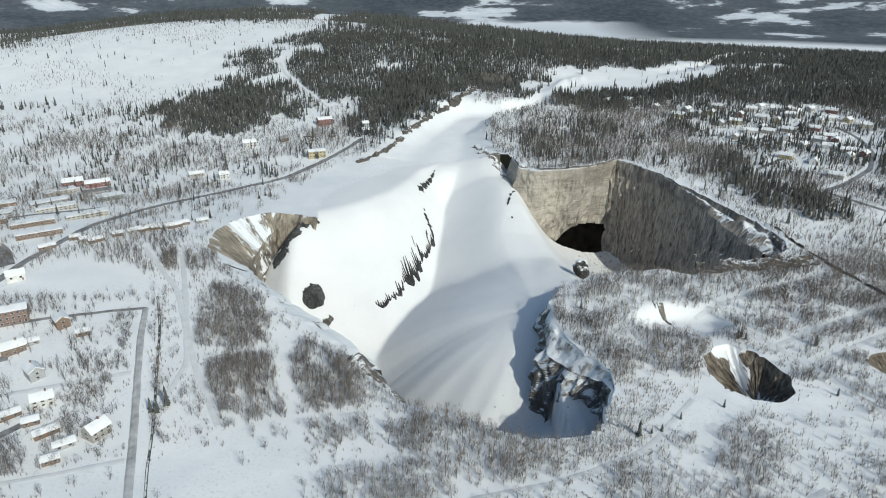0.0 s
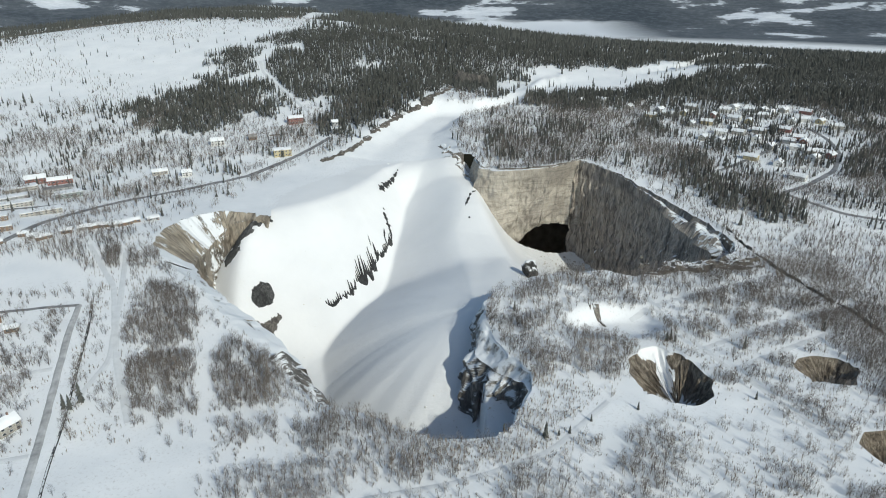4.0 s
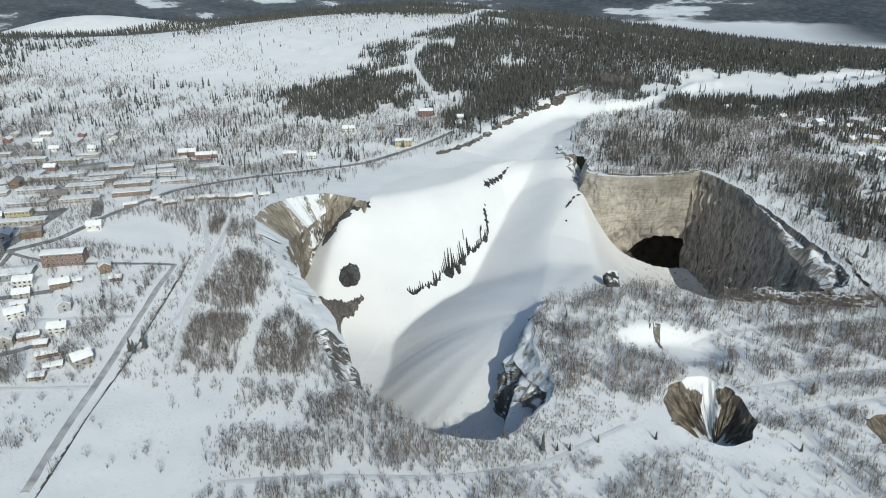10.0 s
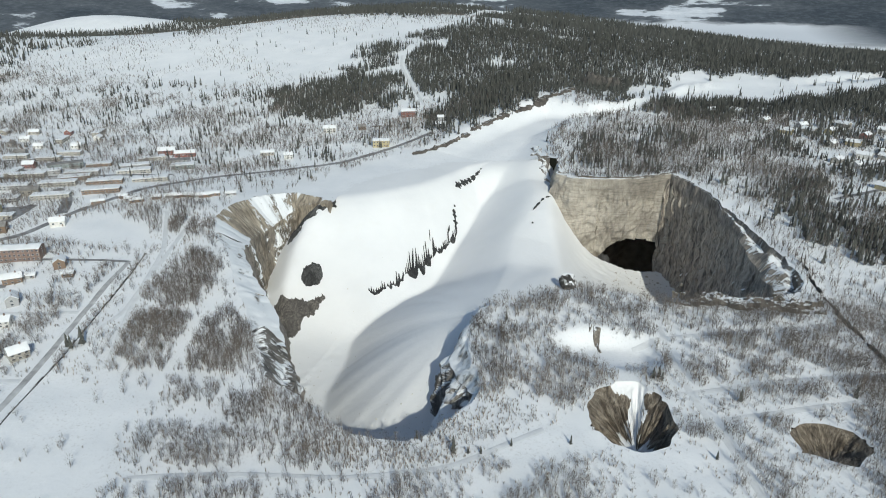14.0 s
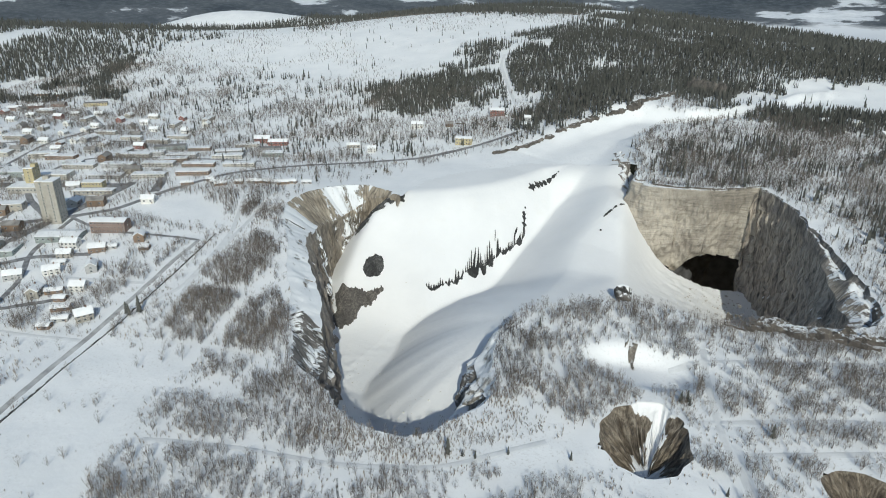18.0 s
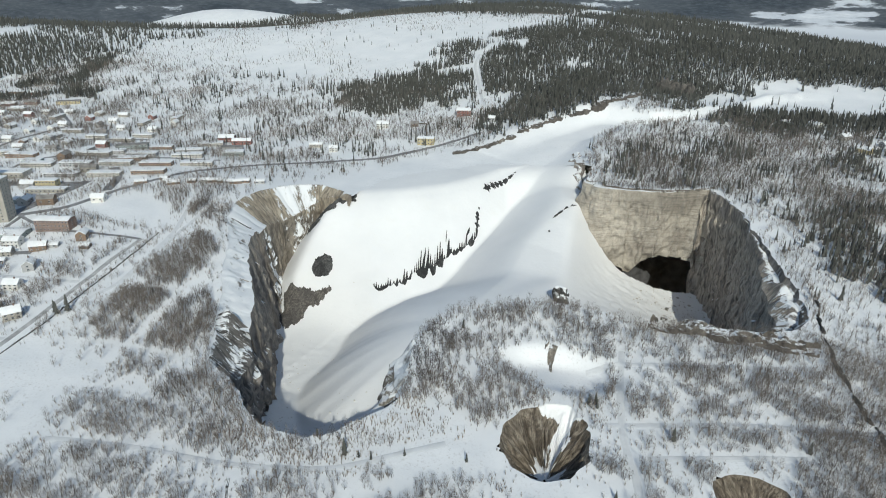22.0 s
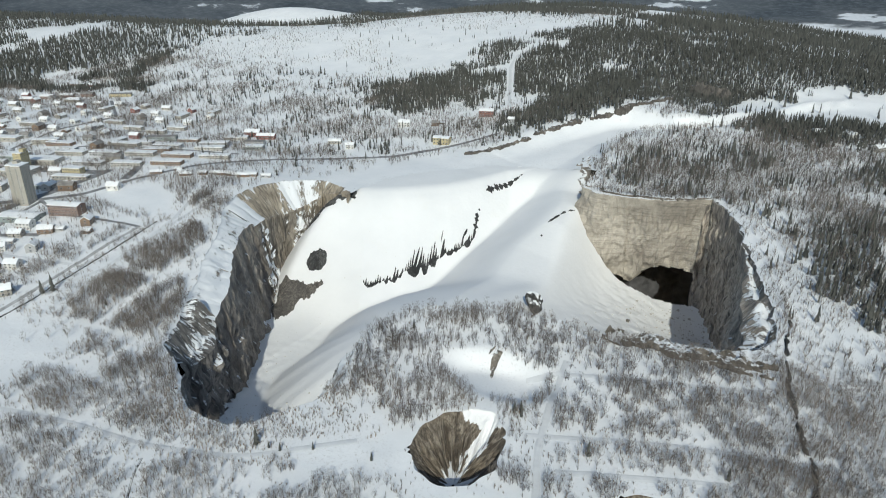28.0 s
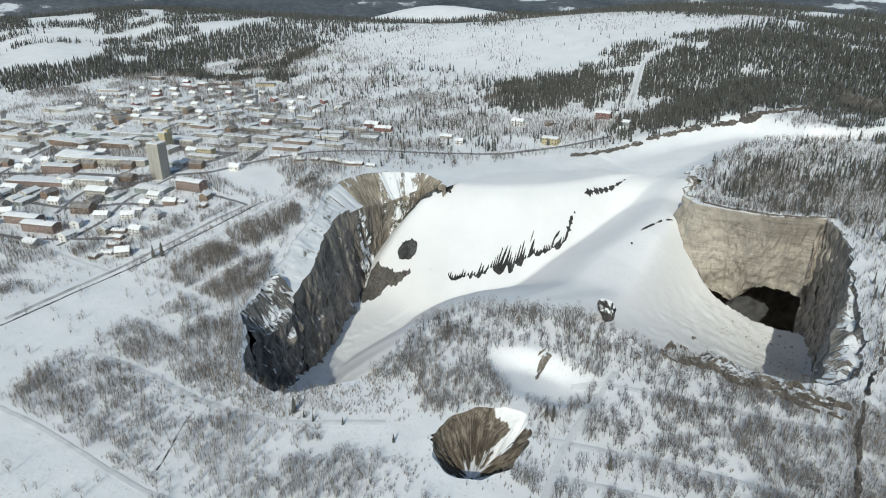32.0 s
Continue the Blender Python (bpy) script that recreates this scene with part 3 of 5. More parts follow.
def funnel(name, line, centre, depth, mat, label, steep, seed, wedge=None):
    """A sinkhole: furrowed earth running down from a ragged rim, with tongues of snow where wedge says so."""
    n, rows = len(line), 44
    top = land(line[:, 0], line[:, 1])
    u = np.concatenate([[0], np.cumsum(np.hypot(*np.diff(line, axis=0).T))])
    V = np.zeros((rows, n, 3))
    for r in range(rows):
        f = r / (rows - 1)
        g = f ** steep
        furrow = 1.3 * (fbm(u + 5 * f * f, 0 * u + f * 3.0, 9, seed, 4) - 0.5) + 0.45 * (np.abs(2 * fbm(u, 0 * u + f * 1.5, 2.4, seed + 4, 2) - 1) - 0.4)
        reach = np.clip(g * (1 + np.sin(f * math.pi) * furrow), 0, 1) * 0.97 - 0.02 * (r == 0)
        V[r, :, :2] = line + (np.array(centre) - line) * reach[:, None]
        V[r, :, 2] = top - 0.2 - depth * min(1, f / 0.82) + np.sin(f * math.pi) * (2.4 * (vnoise(u, 0 * u + f * 7, 2.2, seed + 2) - 0.5) + 2.0 * (fbm(u, 0 * u + f * 30, 3.5, seed + 6, 3) - 0.5))
    i = (np.arange(rows - 1)[:, None] * n + np.arange(n)).ravel()
    j = (np.arange(rows - 1)[:, None] * n + (np.arange(n) + 1) % n).ravel()
    q = np.stack([i, j, j + n, i + n], 1)
    ob = new(name, mesh_fast(name, V.reshape(-1, 3), quads=q, mat=mat, uv=np.stack([np.tile(u, rows), np.repeat(np.arange(rows) * 2.2 * depth / rows, n)], 1)))
    if wedge:
        ob.data.materials.append(M_SNOW)
        c = V.reshape(-1, 3)[q].mean(1)
        turn, low = np.degrees(np.arctan2(c[:, 1] - centre[1], c[:, 0] - centre[0])) % 360, np.arange(len(q)) // n / rows
        wob = 46 * (fbm(turn, low * 40, 14, seed + 9, 5) - 0.5)
        ob.data.polygons.foreach_set("material_index", wedge(turn + wob, low + 0.012 * wob).astype(np.int32))
    return tagged(ob, label, "sinkhole", kind="structure")


M_SINK = apron_material("furrowed_earth", (0.10, 0.08, 0.06), (0.23, 0.19, 0.145), (0.42, 0.365, 0.29), 9.0, [], 1.28, 2.6, 0.30, 2.6, 0.30)
funnel("sinkhole", crater_line, (187, 336), 17, M_SINK, "brown furrowed earth sinkhole with a tongue of snow", 1.35, 41, lambda a, f: (a > 78 + 12 * f) & (a < 113 - 14 * f) | (a > 222) & (a < 318) & (f > 0.10) | (f > 0.82) | (f > 0.62) & (a < 30))
funnel("sinkhole", hole_b_line, (281, 352), 13, M_SINK, "shallow brown earth sinkhole", 1.3, 42, lambda a, f: (f > 0.88) | (a > 225) & (a < 300) & (f > 0.2))
funnel("sinkhole", hole_c_line, (281, 282), 18, M_SINK, "brown rocky sinkhole in the snow", 1.4, 43, lambda a, f: f > 0.9)


# ---- rock showing through the snow of the slope ----
def outcrop(name, box, mask, mat, label, height=floor, cell=0.7, lift=0.9, seed=0):
    """A low, ragged body of rock lying on a snow slope, inside the mask."""
    xs, ys = np.arange(box[0], box[2], cell), np.arange(box[1], box[3], cell)
    X, Y = np.meshgrid(xs, ys)
    x, y = X.ravel(), Y.ravel()
    m = mask(x, y)
    z = height(x, y) + np.where(m > 0, 0.5 + lift * np.minimum(1, m * 2) * (0.3 + 1.4 * fbm(x, y, 4, 61 + seed, 3)), -1.0)
    w, h = len(xs), len(ys)
    i = (np.arange(h - 1)[:, None] * w + np.arange(w - 1)).ravel()
    q = np.stack([i, i + 1, i + w + 1, i + w], 1)
    q = q[(m[q] > 0).sum(1) >= 2]
    # one body for each patch that stands alone
    mark = np.arange(len(x))
    while True:
        low = mark[q].min(1)
        nxt = mark.copy()
        np.minimum.at(nxt, q.ravel(), np.repeat(low, 4))
        nxt = nxt[nxt]
        if (nxt == mark).all():
            break
        mark = nxt
    owner = mark[q[:, 0]]
    for own, count in zip(*np.unique(owner, return_counts=True)):
        if count < 9:
            continue
        k = q[owner == own]
        used, inv = np.unique(k, return_inverse=True)
        tagged(new(name, mesh_fast(name, np.stack([x, y, z], 1)[used], quads=inv.reshape(k.shape), mat=mat)), label, "rock outcrop")


M_SLATE = rock_material("rock_slate", (0.035, 0.036, 0.036), (0.075, 0.075, 0.075), (0.15, 0.15, 0.145), 0.985, 1.0, patchy=0.2)
M_BARE = rock_material("bare_earth", (0.10, 0.093, 0.086), (0.16, 0.147, 0.134), (0.22, 0.20, 0.178), 1.0, 1.3)


def ragged(x, y, size, seed):
    """Noise drawn out down the slope."""
    u, v = x * 0.79 + y * 0.61, x * 0.61 - y * 0.79
    return fbm(u, v * 0.22, size, seed, 3)


outcrop("rock_outcrop", (-138, 508, -90, 552), lambda x, y: 1 - np.hypot((x + 114) / 9.5, (y - 530) / 9.5) + 0.9 * (ragged(x, y, 6, 71) - 0.5), M_SLATE,
        "dark slate rock showing through the snow slope", lift=2.2)
TRI = [(-146, 503), (-99, 517), (-113, 476)]


def wedge_mask(x, y):
    m = np.full(x.shape, 9.0)
    for (ax, ay), (bx, by) in zip(TRI, TRI[1:] + TRI[:1]):
        ln = math.hypot(bx - ax, by - ay)
        m = np.minimum(m, ((bx - ax) * (ay - y) - (by - ay) * (ax - x)) / ln * 1.0)
    return m / 8 + 1.7 * (ragged(x, y, 5, 72) - 0.5)


outcrop("bare_patch", (-156, 462, -88, 528), wedge_mask, M_BARE, "bare brown earth with a jagged edge in the snow", lift=0.5)
SPIKES = [(-60, 534), (-49, 546), (-39, 563), (-30, 577), (-26, 590), (-21, 609), (-13, 628), (-10, 646), (-12, 656)]


def spikes(x, y):
    """Teeth that point up the slope from a ragged line across it."""
    u, v = x * 0.79 + y * 0.61, x * 0.61 - y * 0.79
    us, vs = [p[0] * 0.79 + p[1] * 0.61 for p in SPIKES], [p[0] * 0.61 - p[1] * 0.79 for p in SPIKES]
    v0 = np.interp(u, us, vs)
    ends = sm(us[0] - 1, us[0] + 6, u) * (1 - sm(us[-1] - 2, us[-1] + 2, u))
    env = np.interp(u, [279, 290, 320, 338, 352, 372, 392], [7, 9, 11, 18, 15, 12, 9]) * ends
    turn = (u + 0.2 * v) / 2.5 + 2.2 * vnoise(u, 0 * u, 8, 74)
    v0 = v0 + 7 * (fbm(u, 0 * u, 11, 90, 3) - 0.5)
    tooth = 1 - np.abs(2 * (turn % 1) - 1)
    up = env * (0.12 + tooth ** 1.2) * (0.10 + 1.25 * vnoise(u, 0 * u, 4.1, 86)) - 1.2
    dn = env * 0.42 * vnoise(u, 0 * u, 2.7, 75)
    return np.minimum(v - (v0 - up), v0 + dn - v) / 3


outcrop("rock_rib", (-70, 520, 20, 655), spikes, M_SLATE, "row of jagged dark rock teeth in the snow slope", lift=0.8, seed=1, cell=0.6)
STREAK = [(-26, 694), (-19, 714), (-11, 735), (-7, 750)]
CURL = [(-11, 652), (-15, 661), (-20, 671), (-18, 680)]


def streak(x, y):
    d, at = along(STREAK, x, y)
    run = at * 26
    return (5.0 * sm(-0.05, 0.35, at) * (1 - at / 3.3) * (0.25 + 1.1 * vnoise(run, d * 0.12, 1.5, 76)) - 0.6 - d) / 3


outcrop("ice_step", (-32, 660, 4, 755), streak, M_SLATE, "dark streaked step in the snow field", lift=0.7, seed=2)
outcrop("rock_rib", (-34, 644, 0, 690), lambda x, y: (3.4 * (1 - 0.2 * along(CURL, x, y)[1]) * (0.1 + 1.5 * vnoise(along(CURL, x, y)[1] * 9, 0 * x, 1.3, 87)) - 1.2 - along(CURL, x, y)[0]) / 3, M_SLATE,
        "row of jagged dark rock teeth in the snow slope", lift=0.7, seed=7, cell=0.6)
EDGE = [(70, 640), (66, 660), (72, 685), (82, 700)]
outcrop("lip_stone", (55, 630, 95, 705), lambda x, y: (2.6 * (vnoise(along(EDGE, x, y)[1] * 20, 0 * x, 2.4, 77) - 0.45) - along(EDGE, x, y)[0]) / 2, M_SLATE,
        "dark stones along the lip of the snow", lift=0.8, seed=3)
outcrop("broken_rock", (-158, 555, -112, 612), lambda x, y: 1 - along([(-147, 560), (-139, 574), (-132, 588), (-122, 594)], x, y)[0] / 6 + 2.2 * (fbm(x, y, 5, 78, 3) - 0.5), M_SLATE,
        "dark broken rocks at the corner of the pit", lift=1.8, seed=4)
M_BANK = rock_material("bank_rock", (0.10, 0.09, 0.08), (0.17, 0.15, 0.13), (0.25, 0.22, 0.19), 0.93, 0.99, patchy=0.5)
BANK = [(-98, 764), (-71, 791), (-52, 825)]
BANK_B = [(-50, 838), (-36, 857), (-19, 891)]
BANK_C = [(-8, 906), (15, 946), (36, 986), (50, 1036)]
for line, w, seed in ((BANK, 5.0, 79), (BANK_B, 6.0, 80), (BANK_C, 7.0, 88)):
    lo, hi = np.min(line, 0) - 14, np.max(line, 0) + 14
    outcrop("gully_bank", (lo[0], lo[1], hi[0], hi[1]), lambda x, y: (w * 1.7 * (fbm(along(line, x, y)[1] * 40, 0 * x, 7, seed, 4) - 0.10) + 4 * (fbm(x, y, 6, seed + 5, 3) - 0.5) - along(line, x, y)[0]) / 5, M_BANK,
            "low brown rock bank along the snow gully", height=land, lift=2.0, seed=seed, cell=0.8)
CLIFF = [(62, 1092), (82, 1098), (102, 1092)]
outcrop("far_cliff", (36, 1066, 130, 1126), lambda x, y: (10 - along(CLIFF, x, y)[0]) / 6 + fbm(x, y, 12, 81) - 0.5, M_BARE, "brown cliff above the gully", height=land, lift=13, seed=5, cell=2.0)
CRACK = [(293, 560), (296, 533), (308, 492), (319, 458), (329, 436), (336, 412), (341, 392), (346, 366), (350, 340)]
outcrop("ground_crack", (275, 335, 360, 570), lambda x, y: (0.8 + 2.8 * (fbm(along(CRACK, x, y)[1] * 40, 0 * x, 6, 82, 3) - 0.36) - along(CRACK, x + 5 * (fbm(x, y, 12, 89) - 0.5), y)[0]) / 2, M_SLATE,
        "dark crack running across the snowy ground", height=land, lift=1.3, seed=6)
CRACK_B = [(64, 246), (67, 240), (72, 236), (79, 230), (90, 222), (97, 214)]
outcrop("ledge_rock", (200, 478, 300, 512), lambda x, y: 1.1 * (1 - np.abs(y - 492 - 0.12 * (x - 240)) / 9) * sm(205, 225, x) * (1 - sm(285, 298, x)) + 2.4 * (fbm(x, y * 2, 9, 84, 3) - 0.62), M_EARTH,
        "brown broken ledge rocks dusted with snow", height=land, lift=2.6, seed=8)


def boulder():
    bm = bmesh.new()
    bmesh.ops.create_icosphere(bm, subdivisions=3, radius=1)
    for v in bm.verts:
        v.co *= 1 + 0.45 * noise.noise(v.co * 1.3) + 0.22 * noise.noise(v.co * 3.1)
        v.co.x, v.co.y, v.co.z = v.co.x * 6.8, v.co.y * 5.0, v.co.z * 8.5
    me = bpy.data.meshes.new("boulder")
    bm.to_mesh(me)
    bm.free()
    me.materials.append(M_SNOWROCK)
    ob = new("boulder", me)
    ob.location = (121, 538, -15)
    tagged(ob, "upright dark boulder capped with snow", "boulder")


M_SNOWROCK = rock_material("rock_snowy", (0.06, 0.058, 0.055), (0.12, 0.112, 0.105), (0.20, 0.185, 0.17), 0.26, 0.50)
boulder()
LIP = [(40, 792), (47, 774), (60, 748), (74, 724), (88, 705)]
outcrop("snowy_rock", (28, 692, 100, 804), lambda x, y: (4.2 - along(LIP, x, y)[0]) / 5 + 2.0 * (fbm(x, y, 7, 83, 3) - 0.5), M_ROCK, "dark broken rocks caked with snow at the lip",
        height=lambda x, y: np.maximum(floor(x, y), np.where(inside(RIM, x, y), -999, land(x, y))), lift=1.3, seed=10)
FRINGE = [(196, 737), (174, 719), (156, 708), (128, 700), (102, 697)]
outcrop("rim_rock", (94, 688, 204, 746), lambda x, y: (1.1 + 3.0 * (fbm(along(FRINGE, x, y)[1] * 30, 0 * x, 5, 128, 3) - 0.42) - along(FRINGE, x, y)[0]) / 2, M_EARTH, "brown rock edge showing above the rock face", height=land, lift=0.9, seed=11)
# the bare chute in the snow hollow
outcrop("earth_chute", (144, 412, 166, 442), lambda x, y: np.minimum(1.2 - np.abs(x - 154.5 - 0.25 * (430 - y)) / (1.2 + 0.22 * np.maximum(0, y - 418)), np.minimum(y - 415, 432.5 - y) / 2) + 1.6 * (vnoise(x, y * 0.15, 1.5, 85) - 0.55), M_EARTH,
        "brown earth chute in the snow hollow", height=land, lift=0.5, cell=0.4, seed=9)


# ---- trees ----
def birch_mesh(seed, tall, blades, thick=1.0):
    """Bare birch: a thin stem and a brush of twigs. Vertices and triangles."""
    r = random.Random(seed)
    V, T = [], []
    for k in range(3):
        a = 2.1 * k
        V.append((0.12 * math.cos(a), 0.12 * math.sin(a), -0.6))
    V.append((r.uniform(-0.3, 0.3), r.uniform(-0.3, 0.3), tall * 0.9))
    T += [(0, 1, 3), (1, 2, 3), (2, 0, 3)]
    for k in range(blades):
        a, b = r.uniform(0, 6.283), r.uniform(0, 6.283)
        if k < 7:
            h, s, ln, tilt, w = tall * r.uniform(0.05, 0.35), 0.05, tall * r.uniform(0.35, 0.6), r.uniform(0.15, 0.5), 0.07
        else:
            f = r.uniform(0.14, 0.86)
            h, s = tall * f, tall * 0.23 * math.sin(math.pi * min(1, f ** 0.9)) * math.sqrt(r.random())
            ln, tilt, w = tall * r.uniform(0.13, 0.30), r.uniform(0.05, 0.75), r.uniform(0.035, 0.075)
        w *= thick
        dx, dy, dz = math.cos(a) * math.sin(tilt), math.sin(a) * math.sin(tilt), math.cos(tilt)
        ox, oy = math.cos(a) * s, math.sin(a) * s
        i = len(V)
        V += [(ox - w * math.cos(b), oy - w * math.sin(b), h), (ox + w * math.cos(b), oy + w * math.sin(b), h), (ox + dx * ln, oy + dy * ln, h + dz * ln)]
        T.append((i, i + 1, i + 2))
    return np.array(V), np.array(T)


def fir_mesh(seed, tall, tiers, sides):
    """Slender spruce: tiers of drooping, uneven branches round a stem."""
    r = random.Random(seed)
    V, T = [], []
    for k in range(3):
        a = 2.1 * k
        V.append((0.16 * math.cos(a), 0.16 * math.sin(a), -0.8))
    V.append((0, 0, tall * 0.5))
    T += [(0, 1, 3), (1, 2, 3), (2, 0, 3)]
    for k in range(tiers):
        f = k / tiers
        z0, z1 = tall * (0.08 + 0.86 * f), tall * min(1.0, 0.08 + 0.86 * (f + 1.75 / tiers))
        rad = tall * 0.125 * (1 - f) ** 0.8 + 0.12
        i = len(V)
        V.append((r.uniform(-0.1, 0.1), r.uniform(-0.1, 0.1), z1))
        turn = r.uniform(0, 6)
        for j in range(sides):
            a = turn + 6.283 * j / sides
            q = rad * (r.uniform(0.75, 1.15) if j % 2 else r.uniform(0.35, 0.65))
            V.append((q * math.cos(a), q * math.sin(a), z0 + r.uniform(-0.02, 0.03) * tall))
        for j in range(sides):
            T.append((i, i + 1 + j, i + 1 + (j + 1) % sides))
    return np.array(V), np.array(T)


def stand(name, kinds, x, y, size, mat, label, sink=0.1, seed=0, z=None):
    """Many trees in one mesh, each turned and sized its own way."""
    rng = np.random.default_rng(seed)
    z = land(x, y) - sink if z is None else z
    pick = rng.integers(0, len(kinds), len(x))
    VS, TS, at = [], [], 0
    for k, (V, T) in enumerate(kinds):
        j = np.where(pick == k)[0]
        if not len(j):
            continue
        a, s = rng.uniform(0, 6.283, len(j)), size[j] * rng.uniform(0.75, 1.25, len(j))
        wide = s * rng.uniform(0.8, 1.25, len(j))
        c, sn = np.cos(a)[:, None] * wide[:, None], np.sin(a)[:, None] * wide[:, None]
        vx, vy = V[:, 0] * c - V[:, 1] * sn + x[j][:, None], V[:, 0] * sn + V[:, 1] * c + y[j][:, None]
        vz = V[:, 2] * s[:, None] + z[j][:, None]
        VS.append(np.stack([vx, vy, vz], 2).reshape(-1, 3))
        TS.append((T[None] + (at + np.arange(len(j)) * len(V))[:, None, None]).reshape(-1, 3))
        at += len(j) * len(V)
    ob = new(name, mesh_fast(name, np.concatenate(VS), tris=np.concatenate(TS), mat=mat))
    return tagged(ob, label, "trees", kind="stuff")


BIRCHES = [birch_mesh(k, 6.6 + 0.6 * k, 62, 1.1) for k in range(5)]
FAR_BIRCHES = [birch_mesh(20 + k, 7.6 + 0.5 * k, 19, 1.7) for k in range(4)]
FIRS = [fir_mesh(40 + k, 10 + 1.0 * k, 6, 8) for k in range(4)]
FAR_FIRS = [fir_mesh(60 + k, 10 + 1.2 * k, 3, 5) for k in range(4)]
DISTANT_FIRS = [fir_mesh(70 + k, 10 + 1.2 * k, 2, 4) for k in range(4)]

VILLAGE_AREA = [(345, 700), (430, 690), (560, 800), (560, 960), (330, 985), (318, 900)]
BLOCKS = [[(-72, 290), (-57, 303), (-42, 302), (-36, 280), (-62, 269)], [(-38, 306), (2, 300), (14, 276), (-18, 266)], [(-60, 256), (-23, 264), (-14, 242), (-53, 240)],
          [(5, 208), (2, 223), (18, 238), (31, 230), (35, 213)], [(-52, 239), (-51, 257), (-10, 255), (-5, 237), (-21, 232)], [(-38, 190), (-30, 213), (-7, 229), (10, 206), (36, 204), (42, 188), (16, 182), (-12, 179)]]
THICKETS = [[(-152, 364), (-168, 417), (-163, 440), (-127, 425), (-107, 372), (-130, 357)],
            [(-140, 345), (-117, 358), (-103, 354), (-83, 298), (-118, 289)],
            [(-94, 360), (-84, 372), (-50, 350), (-36, 326), (-46, 309), (-68, 303), (-84, 322)],
            [(74, 372), (78, 440), (112, 466), (190, 470), (188, 444), (122, 428), (118, 400), (92, 380)],
            [(196, 476), (186, 448), (196, 400), (300, 440), (318, 452), (300, 500)],
            [(-300, 566), (-264, 614), (-219, 668), (-178, 700), (-162, 684), (-214, 636), (-258, 580), (-284, 552)]]
GARDENS = [(-300, 390), (-206, 403), (-155, 273), (-209, 250), (-330, 215), (-420, 250), (-340, 330)]
CLEAR = [[(-150, 262), (-126, 272), (-74, 288), (-66, 268), (-64, 240), (-50, 225), (-44, 196), (-60, 140), (-150, 140)], [(-60, 140), (-44, 192), (-12, 172), (22, 178), (59, 190), (91, 196), (120, 204), (140, 140)],
         [(108, 297), (160, 333), (172, 312), (137, 282)], [(-236, 470), (-205, 440), (-215, 425), (-330, 420), (-300, 480)]]
PATHS = [[(206, 374), (234, 390), (283, 414), (340, 436)], [(193, 446), (205, 401), (217, 366), (232, 338), (245, 300)], [(178, 424), (232, 449), (300, 480)], [(231, 359), (300, 396)],
         [(-40, 221), (6, 239), (56, 252), (102, 275), (140, 318)], [(-11, 167), (27, 181), (66, 192), (110, 205), (180, 250)], [(-118, 293), (-150, 350), (-189, 434), (-239, 501)],
         [(-134, 190), (-145, 263), (-157, 300), (-184, 362), (-206, 412), (-258, 411)], [(-204, 244), (-155, 266), (-90, 297), (-30, 306)], [(-80, 300), (-103, 375)], [(-107, 296), (-115, 300)], [(-260, 313), (-219, 325), (-182, 338)], [(-230, 244), (-185, 258), (-156, 267)], [(-154, 300), (-152, 346), (-179, 423), (-204, 488)]]
ROADS = [[(-640, 160), (-525, 257), (-473, 305), (-386, 359), (-341, 400), (-327, 423), (-321, 478), (-311, 510), (-303, 555), (-284, 598), (-262, 628), (-217, 679), (-175, 712), (-138, 775), (-112, 818), (-102, 840)],
         [(-345, 392), (-318, 388), (-290, 384), (-268, 392), (-222, 405), (-201, 408)], [(-201, 408), (-190, 371), (-180, 343), (-161, 290), (-144, 242), (-122, 190)],
         [(600, 520), (470, 570), (410, 593), (394, 619), (375, 641), (412, 663), (459, 705), (494, 761), (506, 812), (503, 860)], [(354, 810), (393, 820), (428, 853), (486, 885)], [(338, 706), (397, 755), (436, 795), (477, 837)],
         [(-341, 400), (-360, 380), (-420, 400), (-480, 430), (-560, 460)], [(-240, 250), (-275, 300), (-310, 330), (-345, 396)],
         [(-420, 400), (-400, 350), (-370, 300), (-330, 270)], [(-480, 430), (-500, 500), (-470, 530), (-320, 610)], [(-560, 460), (-600, 540), (-640, 640), (-760, 700)], [(-525, 257), (-600, 330), (-660, 420), (-700, 520)]]


def gully_edge(x, y):
    d, at = along(GULLY, x, y)
    return sm(0.80, 1.0, d / np.interp(at, range(len(GULLY)), [p[2] for p in GULLY]))


def clearance(lines, x, y):
    return np.min([along(l, x, y)[0] for l in lines], axis=0)


def pits(x, y):
    return inside(rim_line[::3], x, y) | inside(crater_line, x, y) | inside(hole_b_line, x, y) | inside(hole_c_line, x, y)


